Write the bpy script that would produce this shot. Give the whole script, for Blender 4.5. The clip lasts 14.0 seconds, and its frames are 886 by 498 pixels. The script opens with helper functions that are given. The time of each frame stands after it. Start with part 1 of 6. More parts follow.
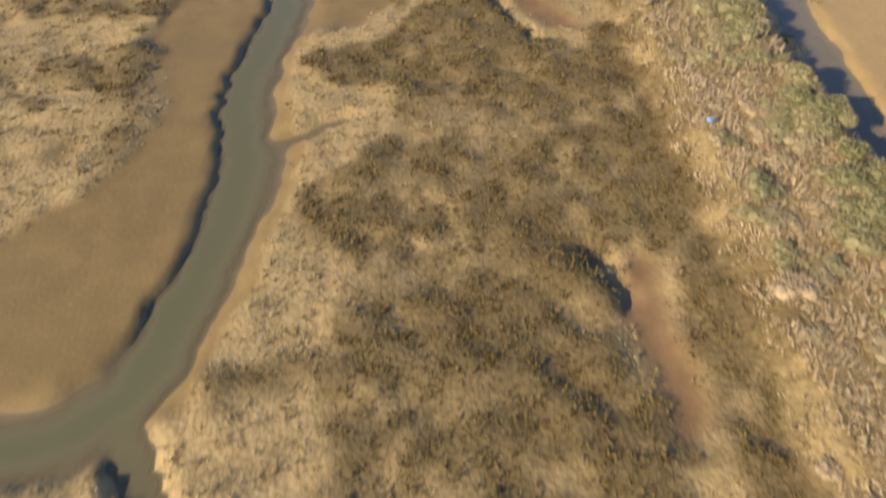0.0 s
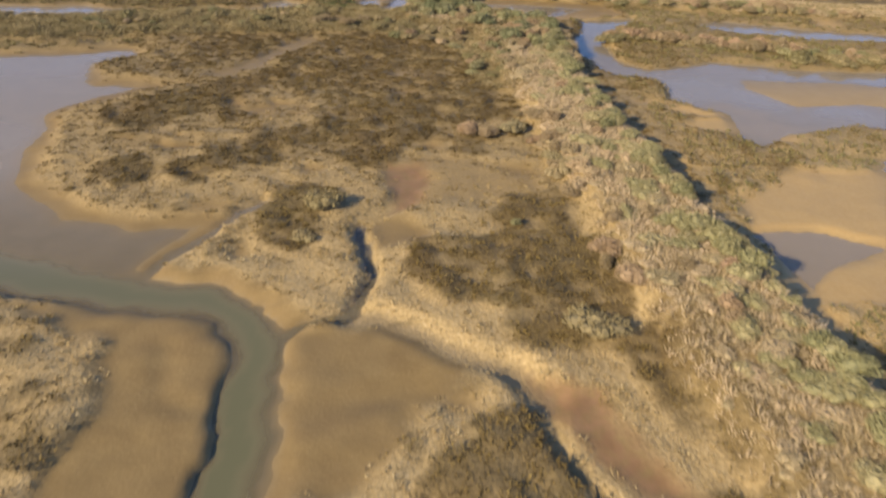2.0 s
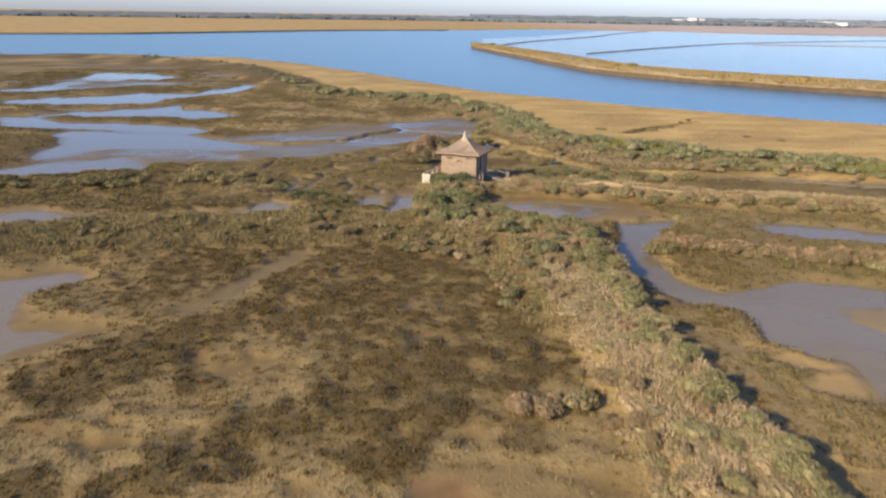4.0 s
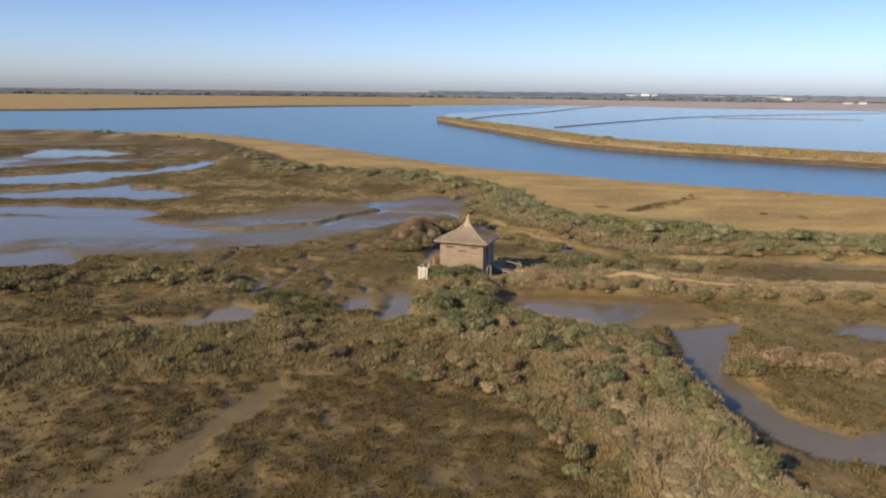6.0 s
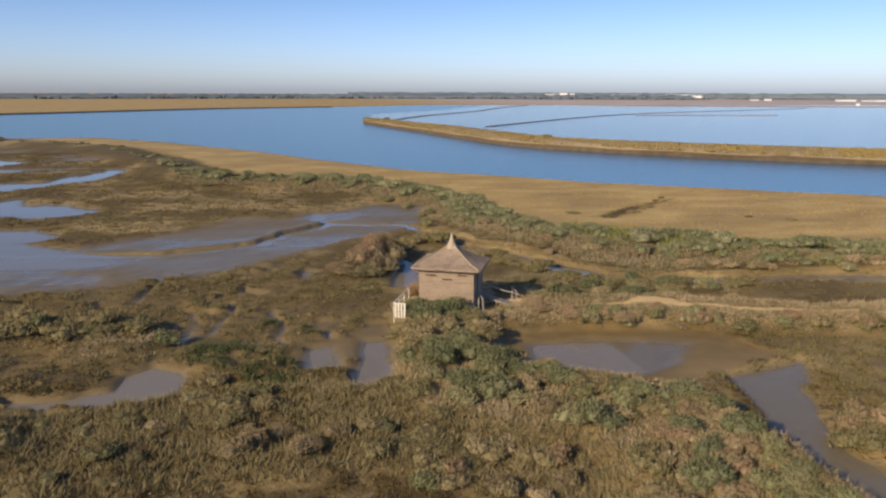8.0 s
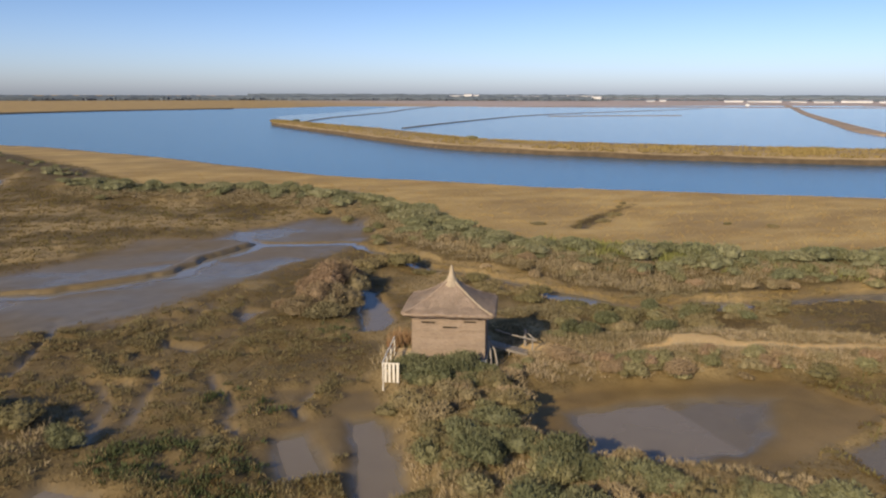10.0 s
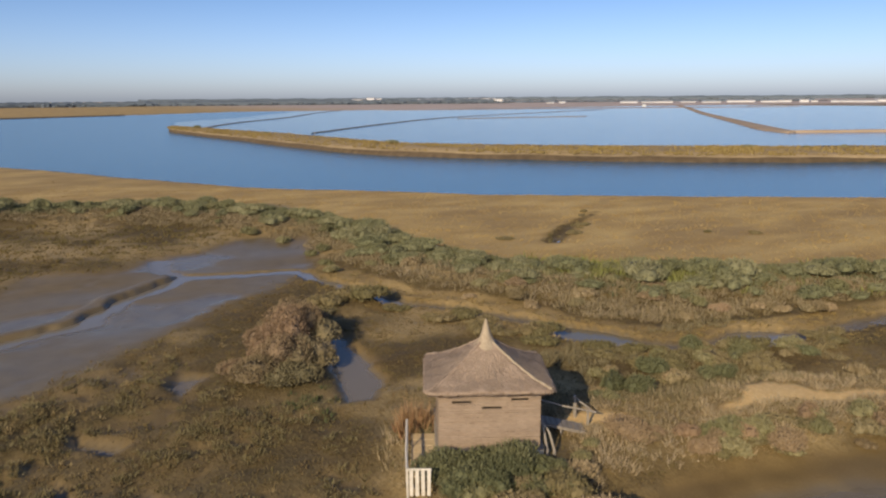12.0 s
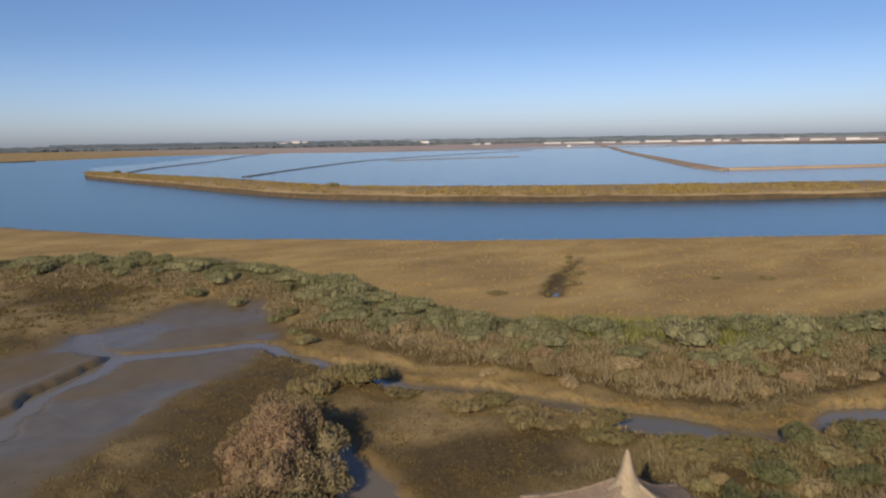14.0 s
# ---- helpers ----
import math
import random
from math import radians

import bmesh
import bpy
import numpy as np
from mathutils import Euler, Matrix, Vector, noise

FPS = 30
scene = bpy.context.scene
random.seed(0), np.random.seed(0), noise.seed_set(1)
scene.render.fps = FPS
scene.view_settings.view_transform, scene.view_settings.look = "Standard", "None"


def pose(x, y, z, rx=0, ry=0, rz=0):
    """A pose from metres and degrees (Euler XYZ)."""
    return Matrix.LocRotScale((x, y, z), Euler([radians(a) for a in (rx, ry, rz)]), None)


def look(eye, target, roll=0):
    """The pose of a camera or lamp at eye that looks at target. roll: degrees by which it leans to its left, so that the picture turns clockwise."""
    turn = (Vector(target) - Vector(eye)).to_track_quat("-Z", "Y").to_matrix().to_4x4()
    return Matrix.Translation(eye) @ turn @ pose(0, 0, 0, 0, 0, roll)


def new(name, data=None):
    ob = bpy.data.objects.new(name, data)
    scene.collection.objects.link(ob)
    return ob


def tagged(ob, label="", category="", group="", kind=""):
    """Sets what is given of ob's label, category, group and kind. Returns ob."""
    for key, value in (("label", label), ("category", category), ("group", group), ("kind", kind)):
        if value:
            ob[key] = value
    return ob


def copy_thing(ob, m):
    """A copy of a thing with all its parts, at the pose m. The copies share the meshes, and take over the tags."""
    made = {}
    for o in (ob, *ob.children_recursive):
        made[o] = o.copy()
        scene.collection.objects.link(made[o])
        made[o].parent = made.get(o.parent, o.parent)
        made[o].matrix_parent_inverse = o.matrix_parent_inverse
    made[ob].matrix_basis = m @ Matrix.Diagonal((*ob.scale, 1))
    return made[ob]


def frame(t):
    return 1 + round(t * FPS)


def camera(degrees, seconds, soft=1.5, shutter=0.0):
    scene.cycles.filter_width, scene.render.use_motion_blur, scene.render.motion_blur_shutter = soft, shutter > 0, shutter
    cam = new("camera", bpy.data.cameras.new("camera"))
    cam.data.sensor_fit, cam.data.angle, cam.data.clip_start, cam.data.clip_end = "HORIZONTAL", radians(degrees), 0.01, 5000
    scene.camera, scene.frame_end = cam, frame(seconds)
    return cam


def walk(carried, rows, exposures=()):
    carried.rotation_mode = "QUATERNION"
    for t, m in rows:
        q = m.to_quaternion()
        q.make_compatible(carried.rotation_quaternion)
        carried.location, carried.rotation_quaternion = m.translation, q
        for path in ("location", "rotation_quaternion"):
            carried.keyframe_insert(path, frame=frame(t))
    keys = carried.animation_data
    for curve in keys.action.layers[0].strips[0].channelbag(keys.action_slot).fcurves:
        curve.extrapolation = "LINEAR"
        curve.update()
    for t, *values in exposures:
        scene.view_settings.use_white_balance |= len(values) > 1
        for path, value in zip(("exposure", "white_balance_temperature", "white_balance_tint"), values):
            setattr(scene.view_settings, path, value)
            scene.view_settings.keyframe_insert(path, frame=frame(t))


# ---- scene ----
cam = camera(62.1, 14.0, soft=2.15, shutter=0.4)
PATH = [
    (0, (0.57, -3.559, 17.008), (0.555, -2.183, 15.557), -1.6),
    (0.5, (-0.091, 0.267, 16.988), (-0.064, 1.74, 15.635), -0.8),
    (1, (-0.729, 4.2, 16.875), (-0.662, 5.772, 15.64), 0.3),
    (1.5, (-1.231, 7.872, 16.777), (-1.138, 9.522, 15.651), 1.1),
    (2, (-1.652, 11.623, 16.784), (-1.547, 13.35, 15.781), 1.2),
    (2.5, (-1.915, 15.151, 16.824), (-1.809, 16.936, 15.929), 1.0),
    (3, (-2.369, 18.841, 16.928), (-2.257, 20.673, 16.132), 1.0),
    (3.5, (-2.811, 22.317, 16.937), (-2.688, 24.184, 16.231), 0.9),
    (4, (-3.319, 25.922, 16.953), (-3.176, 27.821, 16.341), 0.9),
    (4.2, (-3.502, 27.333, 16.926), (-3.353, 29.242, 16.347), 1.0),
    (6.3, (-5.895, 41.615, 15.698), (-5.623, 43.552, 15.279), 0.7),
    (6.5, (-6.1, 42.971, 15.641), (-5.812, 44.904, 15.219), 0.7),
    (7, (-6.579, 46.273, 15.399), (-6.242, 48.199, 14.979), 0.5),
    (7.5, (-7.11, 49.446, 15.167), (-6.717, 51.362, 14.748), 0.3),
    (8, (-7.619, 52.692, 14.995), (-7.166, 54.595, 14.577), 0.2),
    (10.3, (-9.583, 67.486, 14.335), (-8.851, 69.301, 13.924), 0.2),
    (10.5, (-9.702, 68.733, 14.321), (-8.945, 70.539, 13.911), 0.2),
    (11, (-9.813, 71.788, 14.194), (-8.998, 73.568, 13.785), -0.0),
    (11.5, (-9.871, 74.623, 14.046), (-9.0, 76.376, 13.639), -0.3),
    (12, (-9.808, 77.565, 13.894), (-8.88, 79.29, 13.49), -0.4),
    (12.5, (-9.711, 80.35, 13.778), (-8.733, 82.052, 13.393), -0.5),
    (13, (-9.667, 83.147, 13.709), (-8.642, 84.826, 13.348), -0.6),
    (13.5, (-9.497, 85.781, 13.59), (-8.431, 87.44, 13.256), -0.7),
    (14, (-9.19, 88.572, 13.389), (-8.083, 90.211, 13.093), -0.9),
]
EXPOSURES = [(0, 0.88), (1.5, 0.93), (3, 0.88), (3.6, 0.8), (4.2, 0.62), (5.2, 0.34), (6.3, 0.2), (8, 0.15), (10.3, 0.06), (12, -0.06), (14, -0.28)]
walk(cam, [(t, look(eye, target, roll)) for t, eye, target, roll in PATH], EXPOSURES)

# ---- light ----
SUN_DIR = Vector((-0.719, -0.551, 0.424)).normalized()      # towards the sun
world = bpy.data.worlds.new("sky")
scene.world = world
world.use_nodes = True
wn = world.node_tree
sky = wn.nodes.new("ShaderNodeTexSky")
sky.sky_type, sky.sun_disc = "NISHITA", False
sky.sun_elevation = math.asin(SUN_DIR.z)
sky.sun_rotation = math.atan2(SUN_DIR.x, SUN_DIR.y)
sky.altitude, sky.air_density, sky.dust_density, sky.ozone_density = 10, 0.7, 1.0, 2.6
tint = wn.nodes.new("ShaderNodeMix")
tint.data_type, tint.blend_type = "RGBA", "MULTIPLY"
tint.inputs[0].default_value, tint.inputs[7].default_value = 1.0, (0.93, 0.98, 1.12, 1)
tc = wn.nodes.new("ShaderNodeTexCoord")
sep = wn.nodes.new("ShaderNodeSeparateXYZ")
wn.links.new(tc.outputs["Generated"], sep.inputs[0])
ramp = wn.nodes.new("ShaderNodeValToRGB")
ramp.color_ramp.elements[0].color, ramp.color_ramp.elements[0].position = (1.27, 1.19, 1.34, 1), 0.004
ramp.color_ramp.elements[1].color, ramp.color_ramp.elements[1].position = (0.84, 0.92, 1.09, 1), 0.13
wn.links.new(sep.outputs[2], ramp.inputs[0])
wn.links.new(ramp.outputs[0], tint.inputs[7])
wn.links.new(sky.outputs[0], tint.inputs[6])
wn.links.new(tint.outputs[2], wn.nodes["Background"].inputs[0])
wn.nodes["Background"].inputs[1].default_value = 0.123
sun = new("sun", bpy.data.lights.new("sun", "SUN"))
sun.data.energy, sun.data.angle, sun.data.color = 4.4, radians(0.6), (1.0, 0.83, 0.565)
sun.matrix_world = look((0, 0, 60), Vector((0, 0, 60)) - SUN_DIR)

# ---- numbers on the plan ----


def hash2(ix, iy, seed):
    h = (ix.astype(np.int64) * 374761393 + iy.astype(np.int64) * 668265263 + seed * 974634777) & 0x7FFFFFFF
    h = ((h ^ (h >> 13)) * 1274126177) & 0x7FFFFFFF
    return ((h ^ (h >> 16)) & 0xFFFF) / 65535.0


def vnoise(x, y, scale, seed=0):
    """Smooth value noise in 0..1."""
    x, y = np.asarray(x) / scale, np.asarray(y) / scale
    ix, iy = np.floor(x), np.floor(y)
    fx, fy = x - ix, y - iy
    fx, fy = fx * fx * (3 - 2 * fx), fy * fy * (3 - 2 * fy)
    a, b = hash2(ix, iy, seed), hash2(ix + 1, iy, seed)
    c, d = hash2(ix, iy + 1, seed), hash2(ix + 1, iy + 1, seed)
    return (a * (1 - fx) + b * fx) * (1 - fy) + (c * (1 - fx) + d * fx) * fy


def fbm(x, y, scale, seed=0, octaves=3):
    """Layered noise in about -1..1."""
    out, amp = 0, 0.5
    for k in range(octaves):
        out = out + amp * (2 * vnoise(x, y, scale / 2 ** k, seed + 17 * k) - 1)
        amp *= 0.55
    return out


def smooth(a, b, v):
    t = np.clip((v - a) / (b - a), 0, 1)
    return t * t * (3 - 2 * t)


def line_dist(x, y, pts):
    """Distance to a polyline, and the share of the way along it."""
    best, along = np.full(np.shape(x), 1e9), np.zeros(np.shape(x))
    n = len(pts) - 1
    for k in range(n):
        (ax, ay), (bx, by) = pts[k][:2], pts[k + 1][:2]
        dx, dy = bx - ax, by - ay
        t = np.clip(((x - ax) * dx + (y - ay) * dy) / (dx * dx + dy * dy), 0, 1)
        d = np.hypot(x - ax - t * dx, y - ay - t * dy)
        near = d < best
        best, along = np.where(near, d, best), np.where(near, (k + t) / n, along)
    return best, along


def area(x, y, pts):
    """Signed distance to a closed outline, positive inside."""
    d, _ = line_dist(x, y, list(pts) + [pts[0]])
    inside = np.zeros(np.shape(x), bool)
    for k in range(len(pts)):
        (ax, ay), (bx, by) = pts[k], pts[k - 1]
        if ay != by:
            cross = ((ay > y) != (by > y)) & (x < (bx - ax) * (y - ay) / (by - ay) + ax)
            inside ^= cross
    return np.where(inside, d, -d)


# outlines and lines of the marsh, metres
CREEK = [(-70, -8), (-40, 1.5), (-24, 4.2), (-14, 5), (-9.6, 6), (-8.2, 7.3), (-7.5, 9.2), (-7.2, 11.3), (-6.95, 13.9), (-6.7, 16.7), (-7.1, 20.1), (-7.25, 23), (-7.2, 25),
         (-6.85, 28.4), (-6.8, 31.1), (-6.9, 33.8), (-8, 36), (-10, 37.1), (-13, 37.6), (-18, 39), (-26, 42)]
CREEK_SOUTH = [(-8, 6.6), (-6.9, 4.8), (-6.0, 3.0), (-5.2, -4), (-7, -14), (-4, -40)]
RILL_A = [(-6.6, 33.9), (-5.7, 35), (-4, 35.4), (-3, 38.6), (-3.4, 41), (-3.8, 43.2)]
RILL_G = [(-3.8, 43.2), (-1.9, 45.3), (-0.8, 48)]
RILL_B = [(-3.9, 35.4), (-2.8, 35.6), (0.1, 33.5), (2.3, 31.7), (3.0, 30.4)]
RILL_H = [(2.9, 30.6), (3.3, 29.1), (3.3, 27.8), (4.5, 25.2)]
RILL_C = [(-12.6, 38.6), (-11.4, 41.4), (-10, 44.6), (-8.6, 46)]
RILL_D = [(-7.4, 30.3), (-9.6, 30.8), (-10.2, 33.5)]
RILL_E = [(-6.4, 29), (-3.8, 30.4), (-1.5, 31.2)]
RILL_F = [(-5.9, 18.2), (-4.4, 19), (-3.2, 19.8)]
SCARP = [(4.9, 12.6), (5.3, 11.8), (5.6, 11.0), (5.9, 10.2)]
GULLIES = [[(-13.4, 104.4), (-12.9, 103.0), (-12.7, 101.6), (-12.9, 100.2), (-13.2, 97.6)], [(-7.7, 104.0), (-7.8, 102.5), (-7.3, 101.0), (-7.1, 99.6), (-7.6, 98.0), (-7.0, 96.4)],
           [(-14.5, 105.4), (-13.3, 104.8), (-11.6, 103.6), (-10.4, 104.0)], [(-11.8, 99.2), (-11.1, 101.4), (-10.5, 103.7), (-10.7, 106.1)], [(-4.2, 96.9), (-4.5, 98.1), (-3.1, 100.0)],
           [(-17.6, 107.1), (-17.4, 109.4), (-16.9, 111.7), (-16.4, 113.8), (-16.7, 117.4)]]
PUDDLES = [[(-9.7, 110.2), (-8.0, 108.6), (-8.9, 108.0), (-10.0, 109.3)], [(-5.8, 114.3), (-4.7, 115.6), (-3.8, 114.6), (-5.3, 112.9)]]
LAGOON_WEST = [(-58, 70), (-46, 74), (-33.5, 73.5), (-24.2, 75.4), (-22.4, 73), (-25.4, 70.4), (-23.2, 66.4), (-17.6, 65.2), (-21.5, 61.8), (-23.8, 58.8), (-22.3, 53.4),
               (-21.9, 50), (-19.4, 46.8), (-17.4, 45.1), (-14.2, 44.3), (-10.2, 44.6), (-12.3, 38.6), (-14.3, 36.8), (-17.9, 37.4), (-20.1, 38.8), (-28, 41), (-40, 44.5), (-52, 45), (-61, 52), (-66, 62)]
LAGOON_EAST = [(16.6, 85.8), (21.8, 86.6), (17.6, 81.2), (16.3, 76.9), (16.6, 72), (18.3, 69.4), (24.2, 71.5), (29.5, 69.6), (44, 68), (58, 61), (53, 53), (40, 51), (28, 56), (23.3, 55.2),
               (20.3, 52.7), (19.6, 55.2), (20.4, 59), (17.9, 62), (18.4, 66.4), (15.1, 67.9), (14.2, 70.4), (13.6, 74.4), (13.9, 77.6), (15.3, 81.8)]
BAR_EAST = [(24.4, 67.3), (34.0, 66.0), (50, 60), (50, 57), (31.0, 60.5), (25.8, 60.1), (24.0, 64.7)]
SLOT_EAST = [(26.2, 83.8), (28.3, 85.3), (31.2, 86.0), (35, 84.8), (39.2, 83.2), (60, 77), (60, 73), (37, 78.4), (34.6, 79.8), (31.3, 80.6), (28.4, 81.2), (27.2, 82.4)]
POND_EAST = [(14.7, 42.9), (17.0, 43.0), (18.9, 42.7), (20.2, 41.7), (21.9, 40.7), (21.1, 39.7), (19.3, 39.2), (17.7, 38.3), (16.9, 37.4), (15.6, 36.2), (15.0, 38.7), (14.7, 40.8)]
FILM_EAST = [(26.1, 51.6), (29.4, 51.6), (26.9, 46.4), (23.7, 41.6), (23.1, 43.9), (24.6, 47.7)]
POND_SOUTH = [(17.8, 32.4), (18.6, 31.9), (20.6, 32.5), (20.4, 30.4), (18.4, 30.2)]
DITCH_EAST = [(16.6, 2), (16.3, 12), (16.4, 19), (16.3, 24), (16.6, 28), (17.8, 31.4)]
POND_HUT_EAST = [(7.0, 93.4), (10.1, 93.6), (14, 93), (18.5, 91.4), (15, 88), (12.1, 87), (8.2, 87.6), (5.9, 89.6)]
POND_L = [(-21.2, 91.4), (-18.9, 91.0), (-16.2, 91.3), (-16.0, 93.2), (-14.4, 94.6), (-12.8, 93.4), (-12.3, 90.8), (-13.5, 89.0), (-15.8, 89.2), (-20.7, 90.0)]
POND_M = [(-6.1, 96.1), (-4.0, 96.3), (-4.0, 91.2), (-6.3, 91.7)]
POND_N = [(-2.5, 96.5), (-0.6, 96.4), (-1.4, 89.1), (-3.0, 87.6), (-4.6, 88.4), (-3.4, 91.4)]
POND_A = [(-60, 92.4), (-41, 91.6), (-37.2, 91.0), (-34, 91.5), (-28.4, 89.8), (-29.2, 87.6), (-32.4, 86.2), (-35, 84.9), (-60, 84.6)]
FAR_POOLS_A = [(-84, 240), (-69.8, 240), (-57.5, 226), (-62, 219), (-77, 222)]
FAR_POOLS_B = [(-86.9, 194.4), (-77.8, 197.7), (-73.4, 190), (-85.5, 190.4)]
FAR_POOLS_C = [(-76.5, 174), (-60, 184), (-53.9, 187), (-44, 188.4), (-42, 196), (-37, 206), (-36, 197), (-38, 188.5), (-45.1, 179.9), (-50, 170), (-60, 168.3), (-73.7, 167)]
FAR_POOLS_D = [(-61.2, 154.4), (-50, 161), (-41, 166), (-39.7, 161), (-34.6, 159), (-29, 153.5), (-34, 151), (-44.4, 153.2), (-58.3, 151.5)]
FAR_POOLS_E = [(-65.6, 150), (-61.9, 151.4), (-55.9, 145), (-46, 144.4), (-41.4, 144), (-34.3, 141), (-31, 137), (-33, 134.5), (-44.3, 138.1), (-58.1, 140.3), (-60.8, 141)]
FAR_POOLS_F = [(-44.3, 134.6), (-33, 133), (-26.7, 126.7), (-22.5, 122.4), (-30.5, 123), (-38.1, 122.6), (-42.9, 117.5), (-44.2, 116.5), (-45.2, 125.7), (-48.6, 132.7), (-50, 135)]
FAR_POOLS_G = [(-41.5, 112), (-36, 113.8), (-32.1, 109.9), (-38, 108), (-44.5, 105.9), (-45.9, 108.9)]
FAR_POOLS = [FAR_POOLS_A, FAR_POOLS_B, FAR_POOLS_C, FAR_POOLS_D, FAR_POOLS_E, FAR_POOLS_F, FAR_POOLS_G]
POND_HUT = [(3.9, 119.6), (4.9, 117.2), (4.5, 113), (4.0, 109.4), (2.5, 108.2), (1.2, 108.4), (2.2, 112.2), (3.1, 116)]
FLAT_NORTH = [(-46, 128), (-36, 130), (-27.3, 128.8), (-22, 133), (-15.8, 136.5), (-11.8, 143), (-5, 143), (-2.2, 147), (1.9, 147.2), (7.1, 151.6), (10.7, 152.1), (13.6, 149), (12.5, 142), (9.5, 137.5),
              (4, 131), (-3.5, 125), (-8.1, 120.3), (-12.5, 117.2), (-21, 114), (-30, 112), (-40, 110), (-46, 116)]
CREEK_NORTH = [(-60, 134), (-43, 131.5), (-30.3, 127.2), (-18, 124.6), (-8.3, 128.0), (-6.2, 132.6), (-3.3, 135.2), (-1, 137.8), (3, 136.9), (7.3, 135.9), (8.9, 130.3), (9.7, 126.4),
               (10.6, 122.6), (13.7, 119.1), (15.8, 114.8), (16.7, 111.8), (18.5, 108.7), (21.1, 106.4), (25.2, 105.5), (30, 105.3), (42, 103), (60, 97)]
MEADOW_INLET = [(32.6, 133.4), (34.6, 135.6), (37, 138), (40, 140.6), (43, 142.6), (48, 145.6)]
CREEK_NORTH_ARM = [(-1, 137.8), (-2.3, 141), (-1.6, 145.5)]
BERM = [(14.5, -120), (12.1, 4), (12.0, 16), (11.4, 26), (10.8, 36), (10.0, 46), (9.4, 55), (8.9, 64), (9.0, 72), (9.5, 77.5), (8.6, 81.6), (5.4, 83.6), (2.3, 86), (1.6, 89.4), (2.1, 93), (3.6, 98)]
BANK_EAST = [(6, 99.4), (10, 99.4), (14, 98.0), (20, 97.0), (26, 94.0), (36, 91.2), (50, 88), (80, 81)]
SAND_PATH = [(6.6, 100.6), (9.0, 100.2), (10.4, 99.5), (12.2, 98.9), (14.5, 98.2), (16.6, 98.3), (18.6, 98.6), (20.0, 97), (22.2, 95.6), (27.5, 93.6), (36, 91.2), (48, 88.6), (75, 81.6)]
BAND_A = [(-60, 97), (-40, 98.6), (-30, 100), (-21, 101.4), (-17.6, 100.4), (-16.9, 97.4)]
BAND_B = [(-60, 79.5), (-32, 81.4), (-22, 83.2), (-12, 84), (-5, 84.4), (2, 84)]
LEVEE = [(-140, 330), (-92, 302), (-50, 262), (-29, 216), (-16, 181), (0, 176), (10.5, 166), (17, 153), (18.6, 141), (21.5, 129), (29, 120), (42, 113), (60, 105.5), (100, 92)]
RIVER_SOUTH = [(-600, 360), (-180, 330), (-116, 314), (-62, 313), (-40, 289), (-10.8, 245.5), (8.5, 210), (17.4, 194), (34, 179), (48, 165.5), (62, 155.5), (75, 146.5), (88, 138.3),
               (130, 116), (200, 90), (420, 20), (900, -120)]
FAR_SHORE = [(-1500, 300), (-600, 430), (-214, 552), (-159, 597), (-51, 727), (56, 800), (170, 900), (420, 890), (800, 860), (1300, 680), (2200, 330), (3500, -200)]
# darker mats of glasswort, bare mud and red mud
GREEN_PATCH = [(-13.7, 96.4), (-9.9, 97.1), (-6.7, 92.9), (-6.2, 89.5), (-9.1, 89.3), (-10.6, 92.1), (-12.5, 93.4)]
DARK_A = [(-4.7, 23.3), (-1.8, 25.6), (-0.3, 27.1), (0.8, 29.3), (2.7, 29.8), (3.4, 27.0), (4.5, 24.7), (5.9, 23.3), (8.6, 24.9), (8.8, 21.7), (9.2, 17.4), (9.3, 15.0), (7.3, 13.4),
          (5.4, 12.7), (5.0, 11.2), (5.3, 10.1), (4.7, 8.5), (6.1, 6.7), (6.3, 5.7), (5, 1), (-1.6, 1), (-2.3, 5.5), (-3.4, 7.9), (-3.0, 9.7), (-1.6, 11.9), (-4.0, 13.4), (-4.4, 15.1),
          (-2.4, 16.9), (-1.6, 19.2), (-0.6, 20.4), (-1.3, 21.8), (-4.2, 22.6)]
DARK_B = [(7, 26), (9.2, 25.6), (9.6, 16), (9.7, 10), (9.3, 3), (7.6, 3), (7.5, 12), (6.6, 17), (6.2, 23)]
DARK_C = [(-0.5, 41.0), (-1.2, 39.4), (-0.2, 37.0), (2.4, 35.6), (3.0, 33.3), (5.1, 33.2), (7.3, 35.4), (8.1, 37.2), (7.5, 41.3), (6.1, 42.6), (6.0, 46.6), (3.8, 45.9), (2.9, 43.6), (3.1, 41.5), (1.3, 41.2)]
DARK_D = [(-9.0, 45.8), (-7.7, 41.2), (-6.4, 40.6), (-5.8, 42.8), (-5.3, 46.5), (-6.8, 47.2)]
DARK_E = [(-8.4, 78.0), (-3.4, 78.8), (1.8, 75.4), (3.5, 71.5), (3.9, 66.2), (4.9, 62.4), (5.9, 60.8), (4.6, 58.4), (2.7, 56.6), (0.6, 55.3), (-0.6, 54.2), (-2.2, 52.0), (-3.2, 50.4), (-4.2, 50.0), (-5.5, 51.5),
          (-6.6, 52.5), (-8.0, 51.6), (-9.8, 50.6), (-11.4, 50.2), (-12.7, 51.6), (-13.1, 52.8), (-10.9, 53.7), (-9.0, 54.8), (-7.0, 56.6), (-6.3, 59.3), (-6.0, 61.6), (-7.6, 62.6), (-9.6, 63.8), (-10.9, 66.8), (-11.1, 72.0)]
